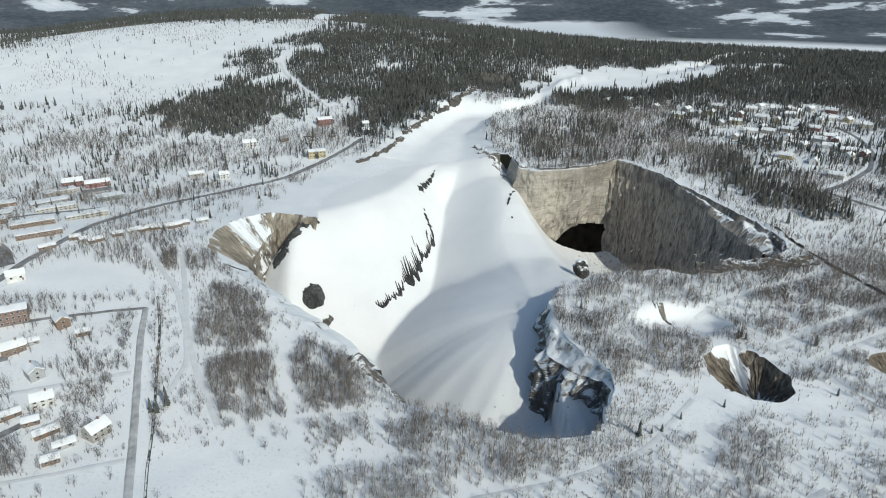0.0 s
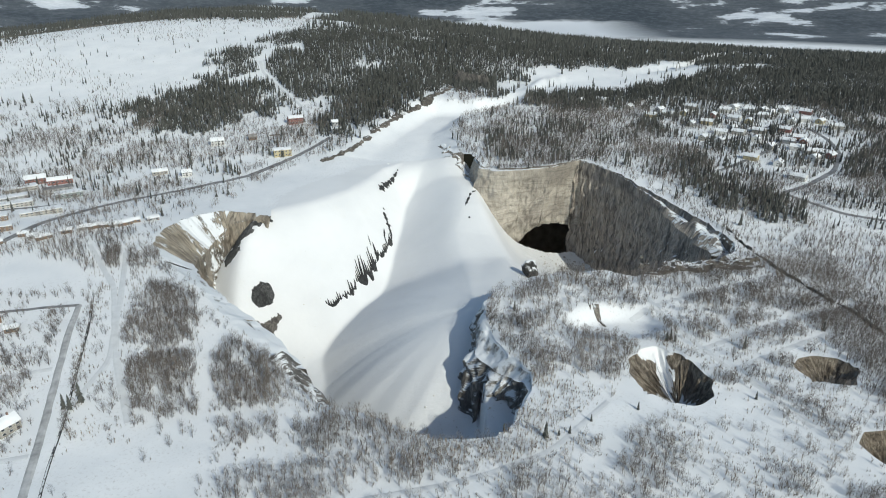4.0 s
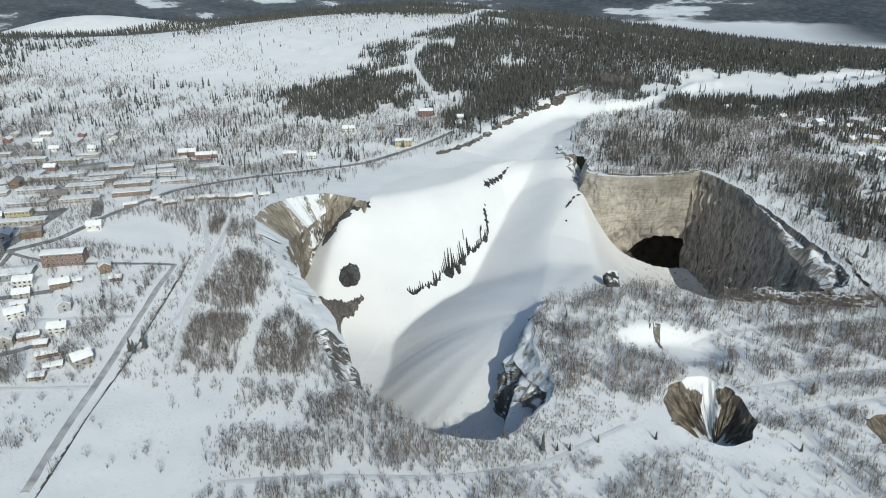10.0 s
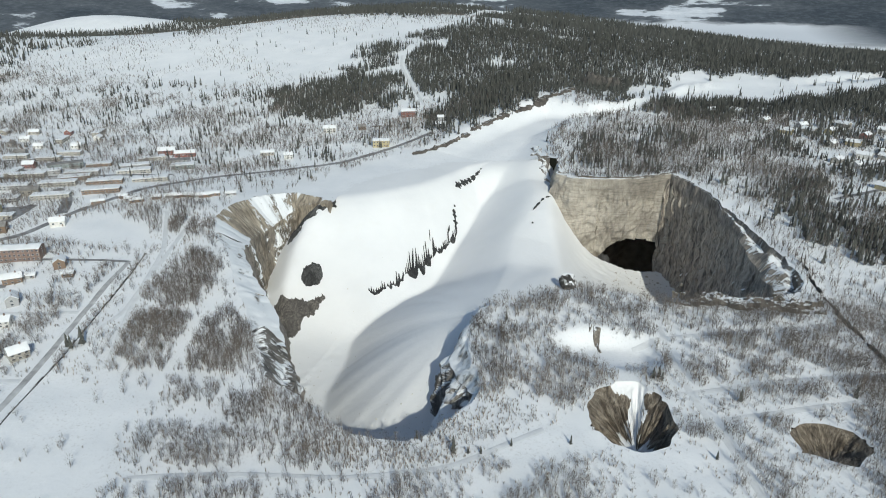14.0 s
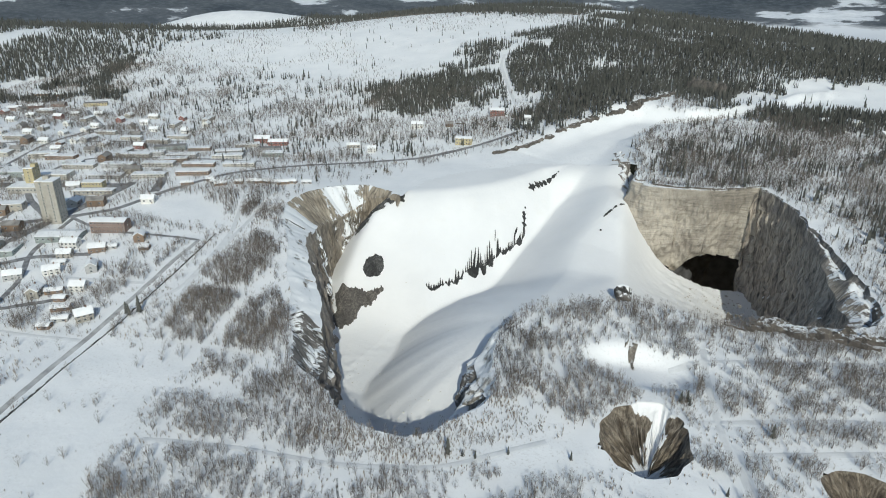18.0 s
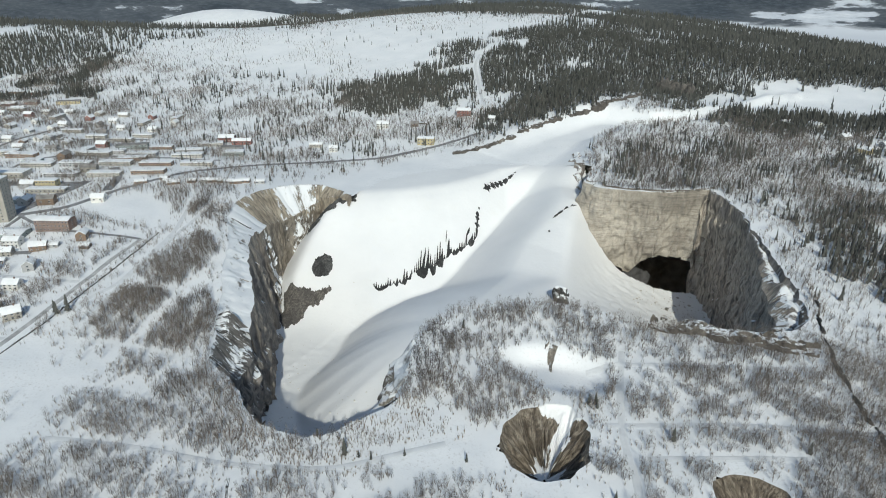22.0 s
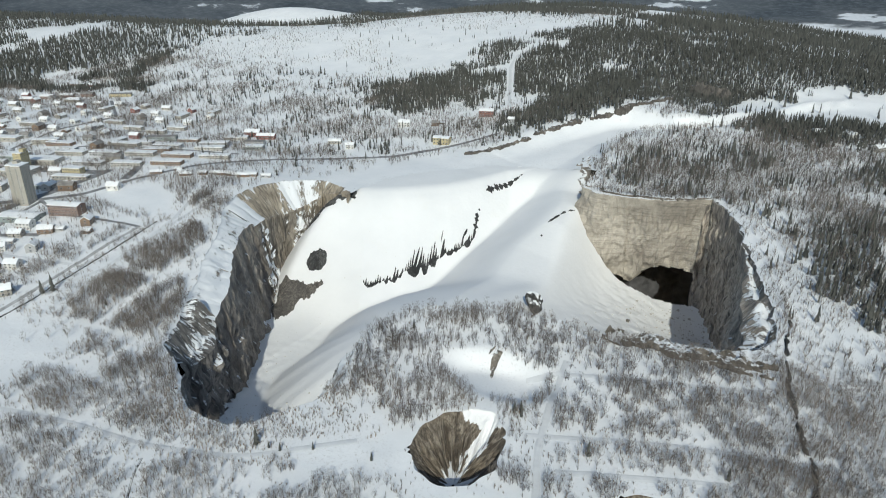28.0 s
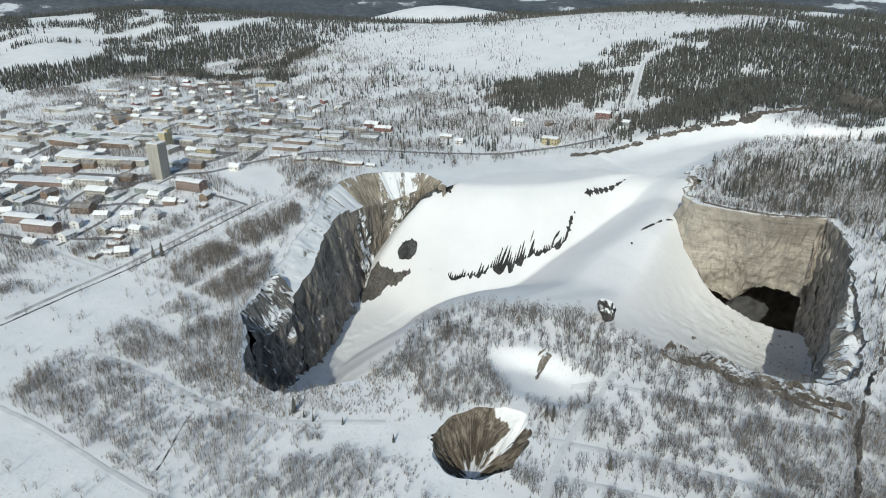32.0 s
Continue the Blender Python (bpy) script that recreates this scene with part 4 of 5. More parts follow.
def birch_density(x, y):
    clump = sm(0.44, 0.60, fbm(x, y, 34, 91)) * (0.35 + 0.65 * sm(0.4, 0.6, vnoise(x, y, 7, 92)))
    d = 0.55 * clump + 0.07
    d = np.where((x < -200) & (y < 640), 0.75 * sm(0.42, 0.58, fbm(x, y, 40, 98)) + 0.10, d)
    d = np.where((y > 610) & (x < 20), 0.62 * sm(0.40, 0.58, fbm(x, y, 45, 93)) + 0.20 * clump + 0.06, d)
    d = np.where((x > 60) & (y > 690), 0.95 * (0.4 + 0.7 * sm(0.35, 0.6, fbm(x, y, 40, 94))), d)
    d = np.where((x > 225) & (y > 505) & (y < 700) | (x > 295) & (y < 690), 0.26 + 0.60 * sm(0.34, 0.56, fbm(x, y, 40, 95)), d)
    d = np.where((x > 60) & (x < 290) & (y < 500), 0.46 * sm(0.40, 0.56, fbm(x, y, 20, 96)) + 0.10, d)
    d = np.where((x > -40) & (x < 130) & (y < 290), 0.36 * sm(0.43, 0.57, fbm(x, y, 22, 99)) + 0.05, d)
    d = np.where((x > -215) & (x < -20) & (y > 215) & (y < 460), 0.10 * clump + 0.015, d)
    d = np.where(inside(GARDENS, x, y), 0.08 + 0.42 * sm(0.44, 0.56, fbm(x, y, 15, 126)), d)
    verge = along(ROADS[2], x, y)[0]
    d = np.where((verge > 4) & (verge < 13) & (y > 262) & (y < 470), 0.05 + 0.32 * sm(0.46, 0.58, fbm(x, y, 12, 127)), d)
    rim_d = np.full(x.shape, 99.0)
    k = np.where((x > -60) & (x < 120) & (y > 250) & (y < 350))[0]
    rim_d[k] = np.min(np.hypot(x[k][:, None] - rim_line[::4, 0], y[k][:, None] - rim_line[::4, 1]), 1)
    d = np.where(rim_d < 20, np.maximum(d, np.where(x > 5, 0.5, 0.35) * (1 - rim_d / 26)), d)
    for k, t in enumerate(THICKETS + BLOCKS):
        d = np.where(inside(t, x, y), (0.20 + 0.42 * sm(0.40, 0.58, fbm(x, y, 13, 97, 3))) if k in (3, 4) else (0.42 + 0.40 * sm(0.36, 0.55, fbm(x, y, 9, 97, 3))) if k < 3 else (0.22 + 0.45 * sm(0.38, 0.55, fbm(x, y, 11, 97, 3))), d)
    for t in CLEAR:
        d = np.where(inside(t, x, y), 0.012, d)
    d = d * sm(8, 15, np.hypot(x - 123, y - 526))
    d = np.where(inside(VILLAGE_AREA, x, y), d * 0.3, d)
    d = d * sm(2.2, 4.5, clearance(PATHS, x, y)) * sm(4, 7, clearance(ROADS, x, y))
    d = d * gully_edge(x, y) * (1 - sm(900, 1040, y))
    q = np.hypot((x - SNOW_PIT[0]) / 39, (y - SNOW_PIT[1]) / 26)
    return np.where(pits(x, y) | (q < 0.84), 0, d)


def scatter(x0, y0, x1, y1, step, density, seed):
    rng = np.random.default_rng(seed)
    X, Y = np.meshgrid(np.arange(x0, x1, step), np.arange(y0, y1, step))
    x, y = X.ravel() + rng.uniform(-0.5, 0.5, X.size) * step, Y.ravel() + rng.uniform(-0.5, 0.5, X.size) * step
    k = rng.uniform(0, 1, x.size) < density(x, y)
    return x[k], y[k]


bx, by = scatter(-215, 150, 360, 520, 2.25, birch_density, 101)
bs = 0.62 + 0.5 * vnoise(bx, by, 30, 102)
for t in THICKETS[:5]:
    bs = np.where(inside(t, bx, by), bs * 1.12, bs)
lone = (bx > 62) & (bx < 232) & (by < 338) & (by > 262)
stand("birch_scrub", BIRCHES, bx[~lone], by[~lone], bs[~lone], M_TWIG, "bare grey-brown birch scrub in the snow", seed=103)
cx, cy = scatter(-1000, 180, 700, 1010, 3.7, lambda x, y: birch_density(x, y) * (~((x > -215) & (x < 360) & (y < 520)) * ~((x > 300) & (y < 400))), 104)
stand("birch_wood", FAR_BIRCHES, cx, cy, 0.75 + 0.5 * vnoise(cx, cy, 40, 105), M_TWIG, "bare birch woods on the snowy slopes", seed=106)
wx, wy = scatter(60, 560, 620, 1010, 3.6, lambda x, y: np.where((y > 690) | (x > 300) & (y > 600), birch_density(x, y), 0) * sm(0.22, 0.38, fbm(x, y, 45, 110)), 107)
stand("birch_wood", FAR_BIRCHES, wx, wy, 0.56 + 0.50 * vnoise(wx, wy, 30, 108), M_TWIG3, "dense dark bare wood beyond the pit", seed=109)

# low brown scrub, thickest along the southern rim
SCRUB = [(25, 262), (2, 296), (20, 318), (100, 340), (120, 420), (137, 310), (113, 275), (72, 258)]
BRUSH = [birch_mesh(80 + k, 1.9 + 0.3 * k, 15) for k in range(4)]


def scrub_density(x, y):
    d = 0.22 * sm(0.44, 0.60, fbm(x, y, 16, 151, 3)) + 0.02
    d = np.where(inside(SCRUB, x, y), 0.85 * sm(0.28, 0.50, fbm(x, y, 9, 152, 3)), d)
    for t in CLEAR:
        d = np.where(inside(t, x, y), 0.004, d)
    q = np.hypot((x - SNOW_PIT[0]) / 39, (y - SNOW_PIT[1]) / 26)
    return np.where(pits(x, y) | (q < 0.9), 0, d * sm(1.5, 3, clearance(PATHS, x, y)) * sm(3, 5, clearance(ROADS, x, y)))


qx, qy = scatter(-215, 150, 350, 520, 1.7, scrub_density, 153)
stand("brown_scrub", BRUSH, qx, qy, 0.65 + 0.8 * vnoise(qx, qy, 8, 154), M_SCRUB, "low dry brown scrub poking out of the snow", seed=155)

# birches of the near bank, each a tree of its own
one = {}
for k, (V, T) in enumerate(BIRCHES):
    one[k] = (mesh_fast("birch_trunk", V[:4], tris=T[:3], mat=M_TWIG2), mesh_fast("birch_crown", V[4:], tris=T[3:] - 4, mat=M_TWIG))
rng = random.Random(7)
lx, ly, ls = bx[lone][:290], by[lone][:290], bs[lone][:290]
lz = land(lx, ly)
for a, b, s, z in zip(lx, ly, ls, lz):
    tree = new("birch", None)
    tree.matrix_basis = pose(a, b, z - 0.1, 0, 0, rng.uniform(0, 360)) @ Matrix.Diagonal((s, s, s * rng.uniform(0.85, 1.2), 1))
    kind = rng.randrange(5)
    part("trunk", one[kind][0], tree)
    part("crown", one[kind][1], tree)
    tagged(tree, "bare grey-brown birch standing in the snow", "tree", "birches on the near bank")

FOREST = [(-390, 955), (-380, 1060), (-345, 1165), (-310, 1255), (-260, 1365), (-150, 1460), (-50, 1700), (300, 1900), (620, 1750), (480, 1320), (366, 1235), (240, 1205), (180, 1160), (142, 1060), (112, 985), (80, 972), (52, 1045), (36, 995), (13, 955), (-33, 884),
          (-59, 838), (-86, 860), (-128, 912), (-178, 925), (-232, 900), (-264, 862), (-348, 912)]
GLADES = [[(-321, 1080), (-262, 1135), (-226, 1088), (-286, 1058)], [(-275, 1246), (-222, 1290), (-206, 1220)]]
WHITE_HILL = [(-850, 865), (-1000, 1121), (-819, 1247), (-723, 1367), (-618, 1439), (-487, 1468), (-298, 1408), (-349, 1184), (-412, 1032), (-589, 1015)]
EAST_WOOD = [(100, 945), (193, 1015), (270, 1062), (350, 1105), (490, 1180), (680, 1400), (900, 1800), (1400, 1900), (1500, 1200), (900, 900), (620, 860), (540, 960), (380, 1010), (250, 960)]
SKI_LINE = [(-149, 945), (-200, 1030), (-257, 1127), (-275, 1180)]
WEST_WOOD = [(-1300, 330), (-1201, 480), (-1340, 635), (-1272, 740), (-1242, 896), (-1180, 1020), (-1096, 1027), (-921, 894), (-783, 787), (-860, 700), (-997, 634), (-982, 474), (-1024, 330)]
POND = (-1390, 515, 175, 105)


def wooded(poly, x, y):
    """Inside a wood whose edge is ragged."""
    return inside(poly, x + 100 * (fbm(x, y, 120, 131) - 0.5) + 60 * (vnoise(x, y, 16, 132) - 0.5), y + 100 * (fbm(x, y, 120, 133) - 0.5) + 60 * (vnoise(x, y, 16, 134) - 0.5))


DARK_WOODS = [[(299, 902), (349, 918), (332, 845), (284, 828)], [(283, 724), (350, 765), (394, 776), (368, 734), (283, 688)], [(305, 655), (368, 655), (387, 626), (368, 599), (296, 605)], [(150, 960), (240, 985), (320, 1000), (330, 960), (200, 920)]]


def fir_density(x, y):
    n = fbm(x, y, 90, 111)
    d = 0.015 * np.ones(x.shape)
    d = np.where(wooded(FOREST, x, y), 0.92 * sm(0.20, 0.36, n), d)
    d = np.where(wooded(EAST_WOOD, x, y), 0.95 * sm(0.22, 0.36, n), d)
    d = np.where(wooded(WEST_WOOD, x, y), 0.95 * sm(0.28, 0.40, n), d)
    for w in DARK_WOODS:
        d = np.where(inside(w, x + 30 * (vnoise(x, y, 14, 135) - 0.5), y + 40 * (vnoise(x, y, 14, 136) - 0.5)), 0.75, d)
    d = np.where((x < -300) & (y > 760) & (y < 1010) & (d < 0.1), 0.006 + 0.11 * sm(0.48, 0.62, fbm(x, y, 45, 138)), d)
    d = np.where((x > -420) & (x < -60) & (y > 640) & (y < 880) & (d < 0.1), 0.008 + 0.13 * sm(0.48, 0.60, fbm(x, y, 40, 137)), d)
    d = np.where((x > 90) & (y > 720) & (y < 1050) & (d < 0.1), 0.04 + 0.42 * sm(0.48, 0.57, fbm(x, y, 50, 112)), d)
    d = np.where((x > 240) & (y > 560) & (y < 760) & (d < 0.1), 0.01 + 0.6 * sm(0.44, 0.56, fbm(x, y, 45, 112)), d)
    d = np.where((x < -330) & (y > 1010) & (d < 0.1), 0.004 + 0.85 * sm(1480, 1560, y + 0.10 * (x + 600)), d)
    d = np.where((x < -700) & (y > 980) & (d < 0.3), 0.35 * sm(0.4, 0.6, n) * sm(-700, -900, x), d)
    d = np.where((x < -1050) & (d < 0.3), 0.75 * sm(0.40, 0.52, n), d)
    d = np.where(wooded(WHITE_HILL, x, y), 0.004, d)
    for g in GLADES:
        d = np.where(inside(g, x, y), 0.03, d)
    d = np.where((y > 1330) & (x > -250) & (d < 0.3), 0.85 * sm(0.22, 0.36, n), d)
    d = np.where((x > 500) & (d < 0.2), 0.75 * sm(0.38, 0.5, n), d)
    d = d * sm(5, 9, clearance([SKI_LINE], x, y)) * sm(4, 8, clearance(ROADS, x, y))
    d = np.where(inside(VILLAGE_AREA, x, y), 0.42 * sm(0.46, 0.56, fbm(x, y, 26, 125)) + 0.015, d)
    d = np.where(hump(x, y, -1560, 1760, 210, 150, 20) > 0.35, 0, d)
    pond = np.hypot((x - POND[0]) / POND[2], (y - POND[1]) / POND[3])
    d = np.where(pond < 1, 0, d)
    return np.where(pits(x, y), 0, d * gully_edge(x, y))


ax, ay = scatter(-1000, 560, 900, 1400, 3.9, fir_density, 113)
stand("spruce_forest", FAR_FIRS, ax, ay, 0.68 + 0.40 * vnoise(ax, ay, 60, 114), M_FIR, "dark spruce forest on snowy hills", seed=115)
ax, ay = scatter(-2400, 200, -1000, 1400, 6.8, fir_density, 116)
dx, dy = scatter(-1900, 1400, 1400, 2150, 7.8, fir_density, 117)
ex, ey = scatter(900, 560, 1500, 1400, 7.0, fir_density, 118)
ax, ay = np.concatenate([ax, dx, ex]), np.concatenate([ay, dy, ey])
stand("far_spruces", DISTANT_FIRS, ax, ay, 0.95 + 0.45 * vnoise(ax, ay, 60, 119), M_FIR, "far dark spruce woods on the hills", seed=120)
ax, ay = scatter(-1000, 1000, -250, 1660, 6.5, lambda x, y: 0.6 * (~inside(FOREST, x, y)) * sm(0.4, 0.6, fbm(x, y, 80, 121)), 122)
stand("hill_shrubs", DISTANT_FIRS, ax, ay, 0.22 + 0.25 * vnoise(ax, ay, 20, 123), M_TWIG, "small sparse trees on the white hill", seed=124)

fir_parts = [(mesh_fast("fir_trunk", V[:4], tris=T[:3], mat=M_BARK), mesh_fast("fir_crown", V[4:], tris=T[3:] - 4, mat=M_FIR)) for V, T in FIRS]
LONE_FIRS = [(-157, 303, 1.15), (-150, 308, 1.2), (-153, 302, 1.0), (101, 286, 0.95), (108, 288, 0.55), (114, 290, 0.6), (155, 312, 0.5), (239, 378, 0.8), (192, 386, 0.85), (195, 388, 0.9), (197, 385, 0.75), (146, 408, 0.0),
             (127, 300, 0.5), (152, 440, 0.0), (96, 420, 0.7), (80, 291, 0.5), (-100, 320, 0.6), (-118, 352, 0.6), (225, 325, 0.6), (300, 400, 0.7)]
for a, b, s in LONE_FIRS:
    if s:
        tree = new("spruce", None)
        tree.matrix_basis = pose(a, b, float(land(a, b)) - 0.1, 0, 0, rng.uniform(0, 360)) @ Matrix.Diagonal((s * 1.25, s * 1.25, s * 0.9, 1))
        k = rng.randrange(4)
        part("trunk", fir_parts[k][0], tree)
        part("crown", fir_parts[k][1], tree)
        tagged(tree, "dark green spruce standing in the snow", "tree", "lone spruces")


# ---- loose rubble on the pit floor ----
def rubble(name, x, y, size, mat, label, seed):
    r = random.Random(seed)
    kinds = []
    for _ in range(5):
        bm = bmesh.new()
        bmesh.ops.create_icosphere(bm, subdivisions=1, radius=1)
        for v in bm.verts:
            v.co *= r.uniform(0.6, 1.3)
            v.co.z *= 0.7
        bmesh.ops.triangulate(bm, faces=bm.faces[:])
        bm.verts.index_update()
        kinds.append((np.array([v.co[:] for v in bm.verts]), np.array([[v.index for v in f.verts] for f in bm.faces])))
        bm.free()
    return stand(name, kinds, x, y, size, mat, label, seed=seed, z=floor(x, y))


def scree_density(x, y):
    z = floor(x, y)
    d = 0.12 * sm(-25, -60, z) * sm(120, 150, x) * inside(rim_line[::3], x, y) * sm(0.35, 0.6, fbm(x, y, 25, 141))
    return d + inside(rim_line[::3], x, y) * (0.5 * hump(x, y, 20, 352, 48, 16) + 0.12 * hump(x, y, -60, 410, 14, 60))


M_ICE = plain("snow_blocks", (0.62, 0.60, 0.56), 0.8, 0.3, 0.2)
sx_, sy_ = scatter(-130, 280, 260, 740, 2.4, scree_density, 142)
rubble("rubble", sx_, sy_, 0.25 + 0.9 * vnoise(sx_ * 7, sy_ * 7, 3, 143) ** 3, M_ICE, "loose snow and rock rubble on the pit floor", 144)
M_SCREE = plain("scree_stone", (0.40, 0.37, 0.335), 0.9, 0.3, 0.3)
scree_x, scree_y = scatter(150, 500, 290, 720, 2.0, lambda x, y: inside(rim_line[::3], x, y) * (0.35 * hump(x, y, 235, 640, 14, 60, 22) + 0.25 * hump(x, y, 190, 690, 40, 22) + 0.20 * hump(x, y, 262, 545, 30, 22)), 145)
rubble("scree", scree_x, scree_y, 0.3 + 1.3 * vnoise(scree_x * 7, scree_y * 7, 3, 146) ** 3, M_SCREE, "brown broken stones below the rock wall", 147)


# ---- roads ----
def road(line, width, mat, label, name="road", lift=0.45):
    pts = []
    for (ax, ay), (bx, by) in zip(line[:-1], line[1:]):
        n = max(1, int(math.hypot(bx - ax, by - ay) / 3))
        pts += [(ax + (bx - ax) * k / n, ay + (by - ay) * k / n) for k in range(n)]
    p = np.array(pts + [line[-1]], float)
    for _ in range(12):
        p[1:-1] = (p[:-2] + 2 * p[1:-1] + p[2:]) / 4
    t = np.gradient(p, axis=0)
    nrm = np.stack([-t[:, 1], t[:, 0]], 1) / np.hypot(t[:, 0], t[:, 1])[:, None]
    V = []
    for k, f in enumerate((-0.5, -0.25, 0, 0.25, 0.5)):
        q = p + nrm * (width * f * (1 + 0.25 * (vnoise(p[:, 0], p[:, 1], 9, 130 + k) - 0.5)))[:, None]
        V.append(np.stack([q[:, 0], q[:, 1], land(q[:, 0], q[:, 1]) + (lift if abs(f) < 0.4 else 0.0)], 1))
    n = len(p)
    i = (np.arange(4)[:, None] * n + np.arange(n - 1)).ravel()
    me = mesh_fast(name, np.concatenate(V), quads=np.stack([i, i + n, i + n + 1, i + 1], 1), mat=mat)
    return tagged(new(name, me), label, "road", kind="structure")


M_LANE = plain("gritted_snow", (0.40, 0.40, 0.40), 0.75, 0.15, 0.35)
M_TRACK = plain("packed_snow", (0.66, 0.67, 0.68), 0.7, 0.2, 0.08)
for k, line in enumerate(ROADS):
    road(line, (7, 3.6, 4.2, 5.5, 4.5, 5, 6, 4.5, 5, 5, 5, 5)[k], M_LANE if k == 2 else M_ROAD, "gritted snow lane" if k == 2 else "wet grey road cleared of snow")
for line in PATHS[:7] + PATHS[-3:]:
    road(line, 4.0, M_TRACK, "packed snow track", "snow_track", 0.18)
for line, w in (([(-330, 285), (-342, 305), (-352, 332), (-358, 405), (-374, 480)], 11), ([(-420, 330), (-385, 345), (-350, 352)], 16), ([(-560, 395), (-500, 415), (-440, 440), (-375, 470)], 12), ([(-330, 470), (-352, 500), (-385, 520)], 10),
                ([(-310, 215), (-280, 232), (-250, 262), (-215, 300)], 5), ([(-420, 250), (-380, 262), (-335, 285), (-300, 330), (-262, 352)], 6), ([(-600, 330), (-520, 322), (-460, 330)], 6), ([(-900, 330), (-747, 300), (-690, 345), (-620, 375), (-560, 372)], 7), ([(-870, 420), (-760, 450), (-660, 500), (-560, 570), (-480, 640)], 5)):
    road(line, w, M_ROAD, "wet dark street in the town", lift=0.4)
road([(-199, 424), (-183, 386), (-171, 349), (-160, 317), (-151, 290), (-144, 265), (-136, 242), (-121, 205), (-112, 180)], 1.5, M_SLATE, "dark narrow ditch in the snow", "ditch")
road(CRACK_B, 1.0, M_SLATE, "thin dark crack in the snow", "ground_crack", 0.1)
road(SKI_LINE, 5, M_TRACK, "straight white cut through the forest", "forest_cut")


# ---- houses ----
WALLS = {"white": (0.62, 0.61, 0.58), "yellow": (0.42, 0.36, 0.22), "cream": (0.36, 0.34, 0.30), "red": (0.22, 0.10, 0.085), "brick": (0.21, 0.145, 0.12), "grey": (0.36, 0.36, 0.36), "brown": (0.20, 0.14, 0.10), "teal": (0.24, 0.275, 0.27),
         "pale": (0.40, 0.385, 0.35)}
M_WALL = {k: plain("wall_" + k, c, 0.8, 0.35, 0.14) for k, c in WALLS.items()}
M_ROOF = plain("snowy_roof", (0.78, 0.79, 0.80), 0.7, 0.15, 0.09)
M_BARE_ROOF = plain("bare_roof", (0.22, 0.21, 0.20), 0.7, 0.2, 0.4)
M_PANE = plain("window_glass", (0.05, 0.06, 0.075), 0.12, 0.5, 0.3)
M_TRIM = plain("window_frame", (0.70, 0.70, 0.68), 0.6, 0.5, 0.1)
M_DOOR = plain("painted_door", (0.16, 0.12, 0.10), 0.6, 0.6, 0.3)
M_STEEL = plain("galvanised_steel", (0.42, 0.43, 0.44), 0.4, 0.6, 0.2, 0.8)


def box(name, x0, y0, z0, x1, y1, z1, mat, edge=0.0):
    bm = bmesh.new()
    bmesh.ops.create_cube(bm, size=1)
    for v in bm.verts:
        v.co = ((x0 + x1) / 2 + v.co.x * (x1 - x0), (y0 + y1) / 2 + v.co.y * (y1 - y0), (z0 + z1) / 2 + v.co.z * (z1 - z0))
    if edge:
        bmesh.ops.bevel(bm, geom=bm.edges[:], offset=edge, segments=2, affect="EDGES", profile=0.6)
    me = bpy.data.meshes.new(name)
    bm.to_mesh(me)
    bm.free()
    me.materials.append(mat)
    return me


def gable(name, w, d, z, rise, over, thick, mat):
    """A saddle roof with a thick, rounded layer of snow."""
    a, b = w / 2 + over, d / 2 + over
    drop = rise * over / (d / 2)
    prof = [(-b, z - drop), (0, z + rise), (b, z - drop), (b, z - drop + thick), (b * 0.5, z + rise * 0.5 + thick * 1.25), (0, z + rise + thick * 1.1), (-b * 0.5, z + rise * 0.5 + thick * 1.25), (-b, z - drop + thick)]
    V = [(-a, y, h) for y, h in prof] + [(a, y, h) for y, h in prof]
    n = len(prof)
    F = [tuple(range(n))[::-1], tuple(range(n, 2 * n))] + [(k, (k + 1) % n, n + (k + 1) % n, n + k) for k in range(n)]
    return mesh_of(name, V, F, mat)


def gable_wall(name, w, d, h, rise, mat):
    V = [(s * w / 2, y, z) for s in (-1, 1) for y, z in ((-d / 2, -1.5), (d / 2, -1.5), (d / 2, h), (0, h + rise), (-d / 2, h))]
    F = [(4, 3, 2, 1, 0), (5, 6, 7, 8, 9), (0, 1, 6, 5), (1, 2, 7, 6), (2, 3, 8, 7), (3, 4, 9, 8), (4, 0, 5, 9)]
    return mesh_of(name, V, F, mat)


PANES = {}


def window(parent, x, y, z, w, h, turn):
    """A window: a frame with its pane set into it."""
    key = (w, h)
    if key not in PANES:
        PANES[key] = (box("window", -w / 2, -0.06, -h / 2, w / 2, 0.06, h / 2, M_TRIM), box("pane", -w / 2 + 0.1, -0.09, -h / 2 + 0.1, w / 2 - 0.1, 0.0, h / 2 - 0.1, M_PANE))
    f = part("window", PANES[key][0], parent, pose(x, y, z, 0, 0, turn))
    part("pane", PANES[key][1], f)


KINDS = {}


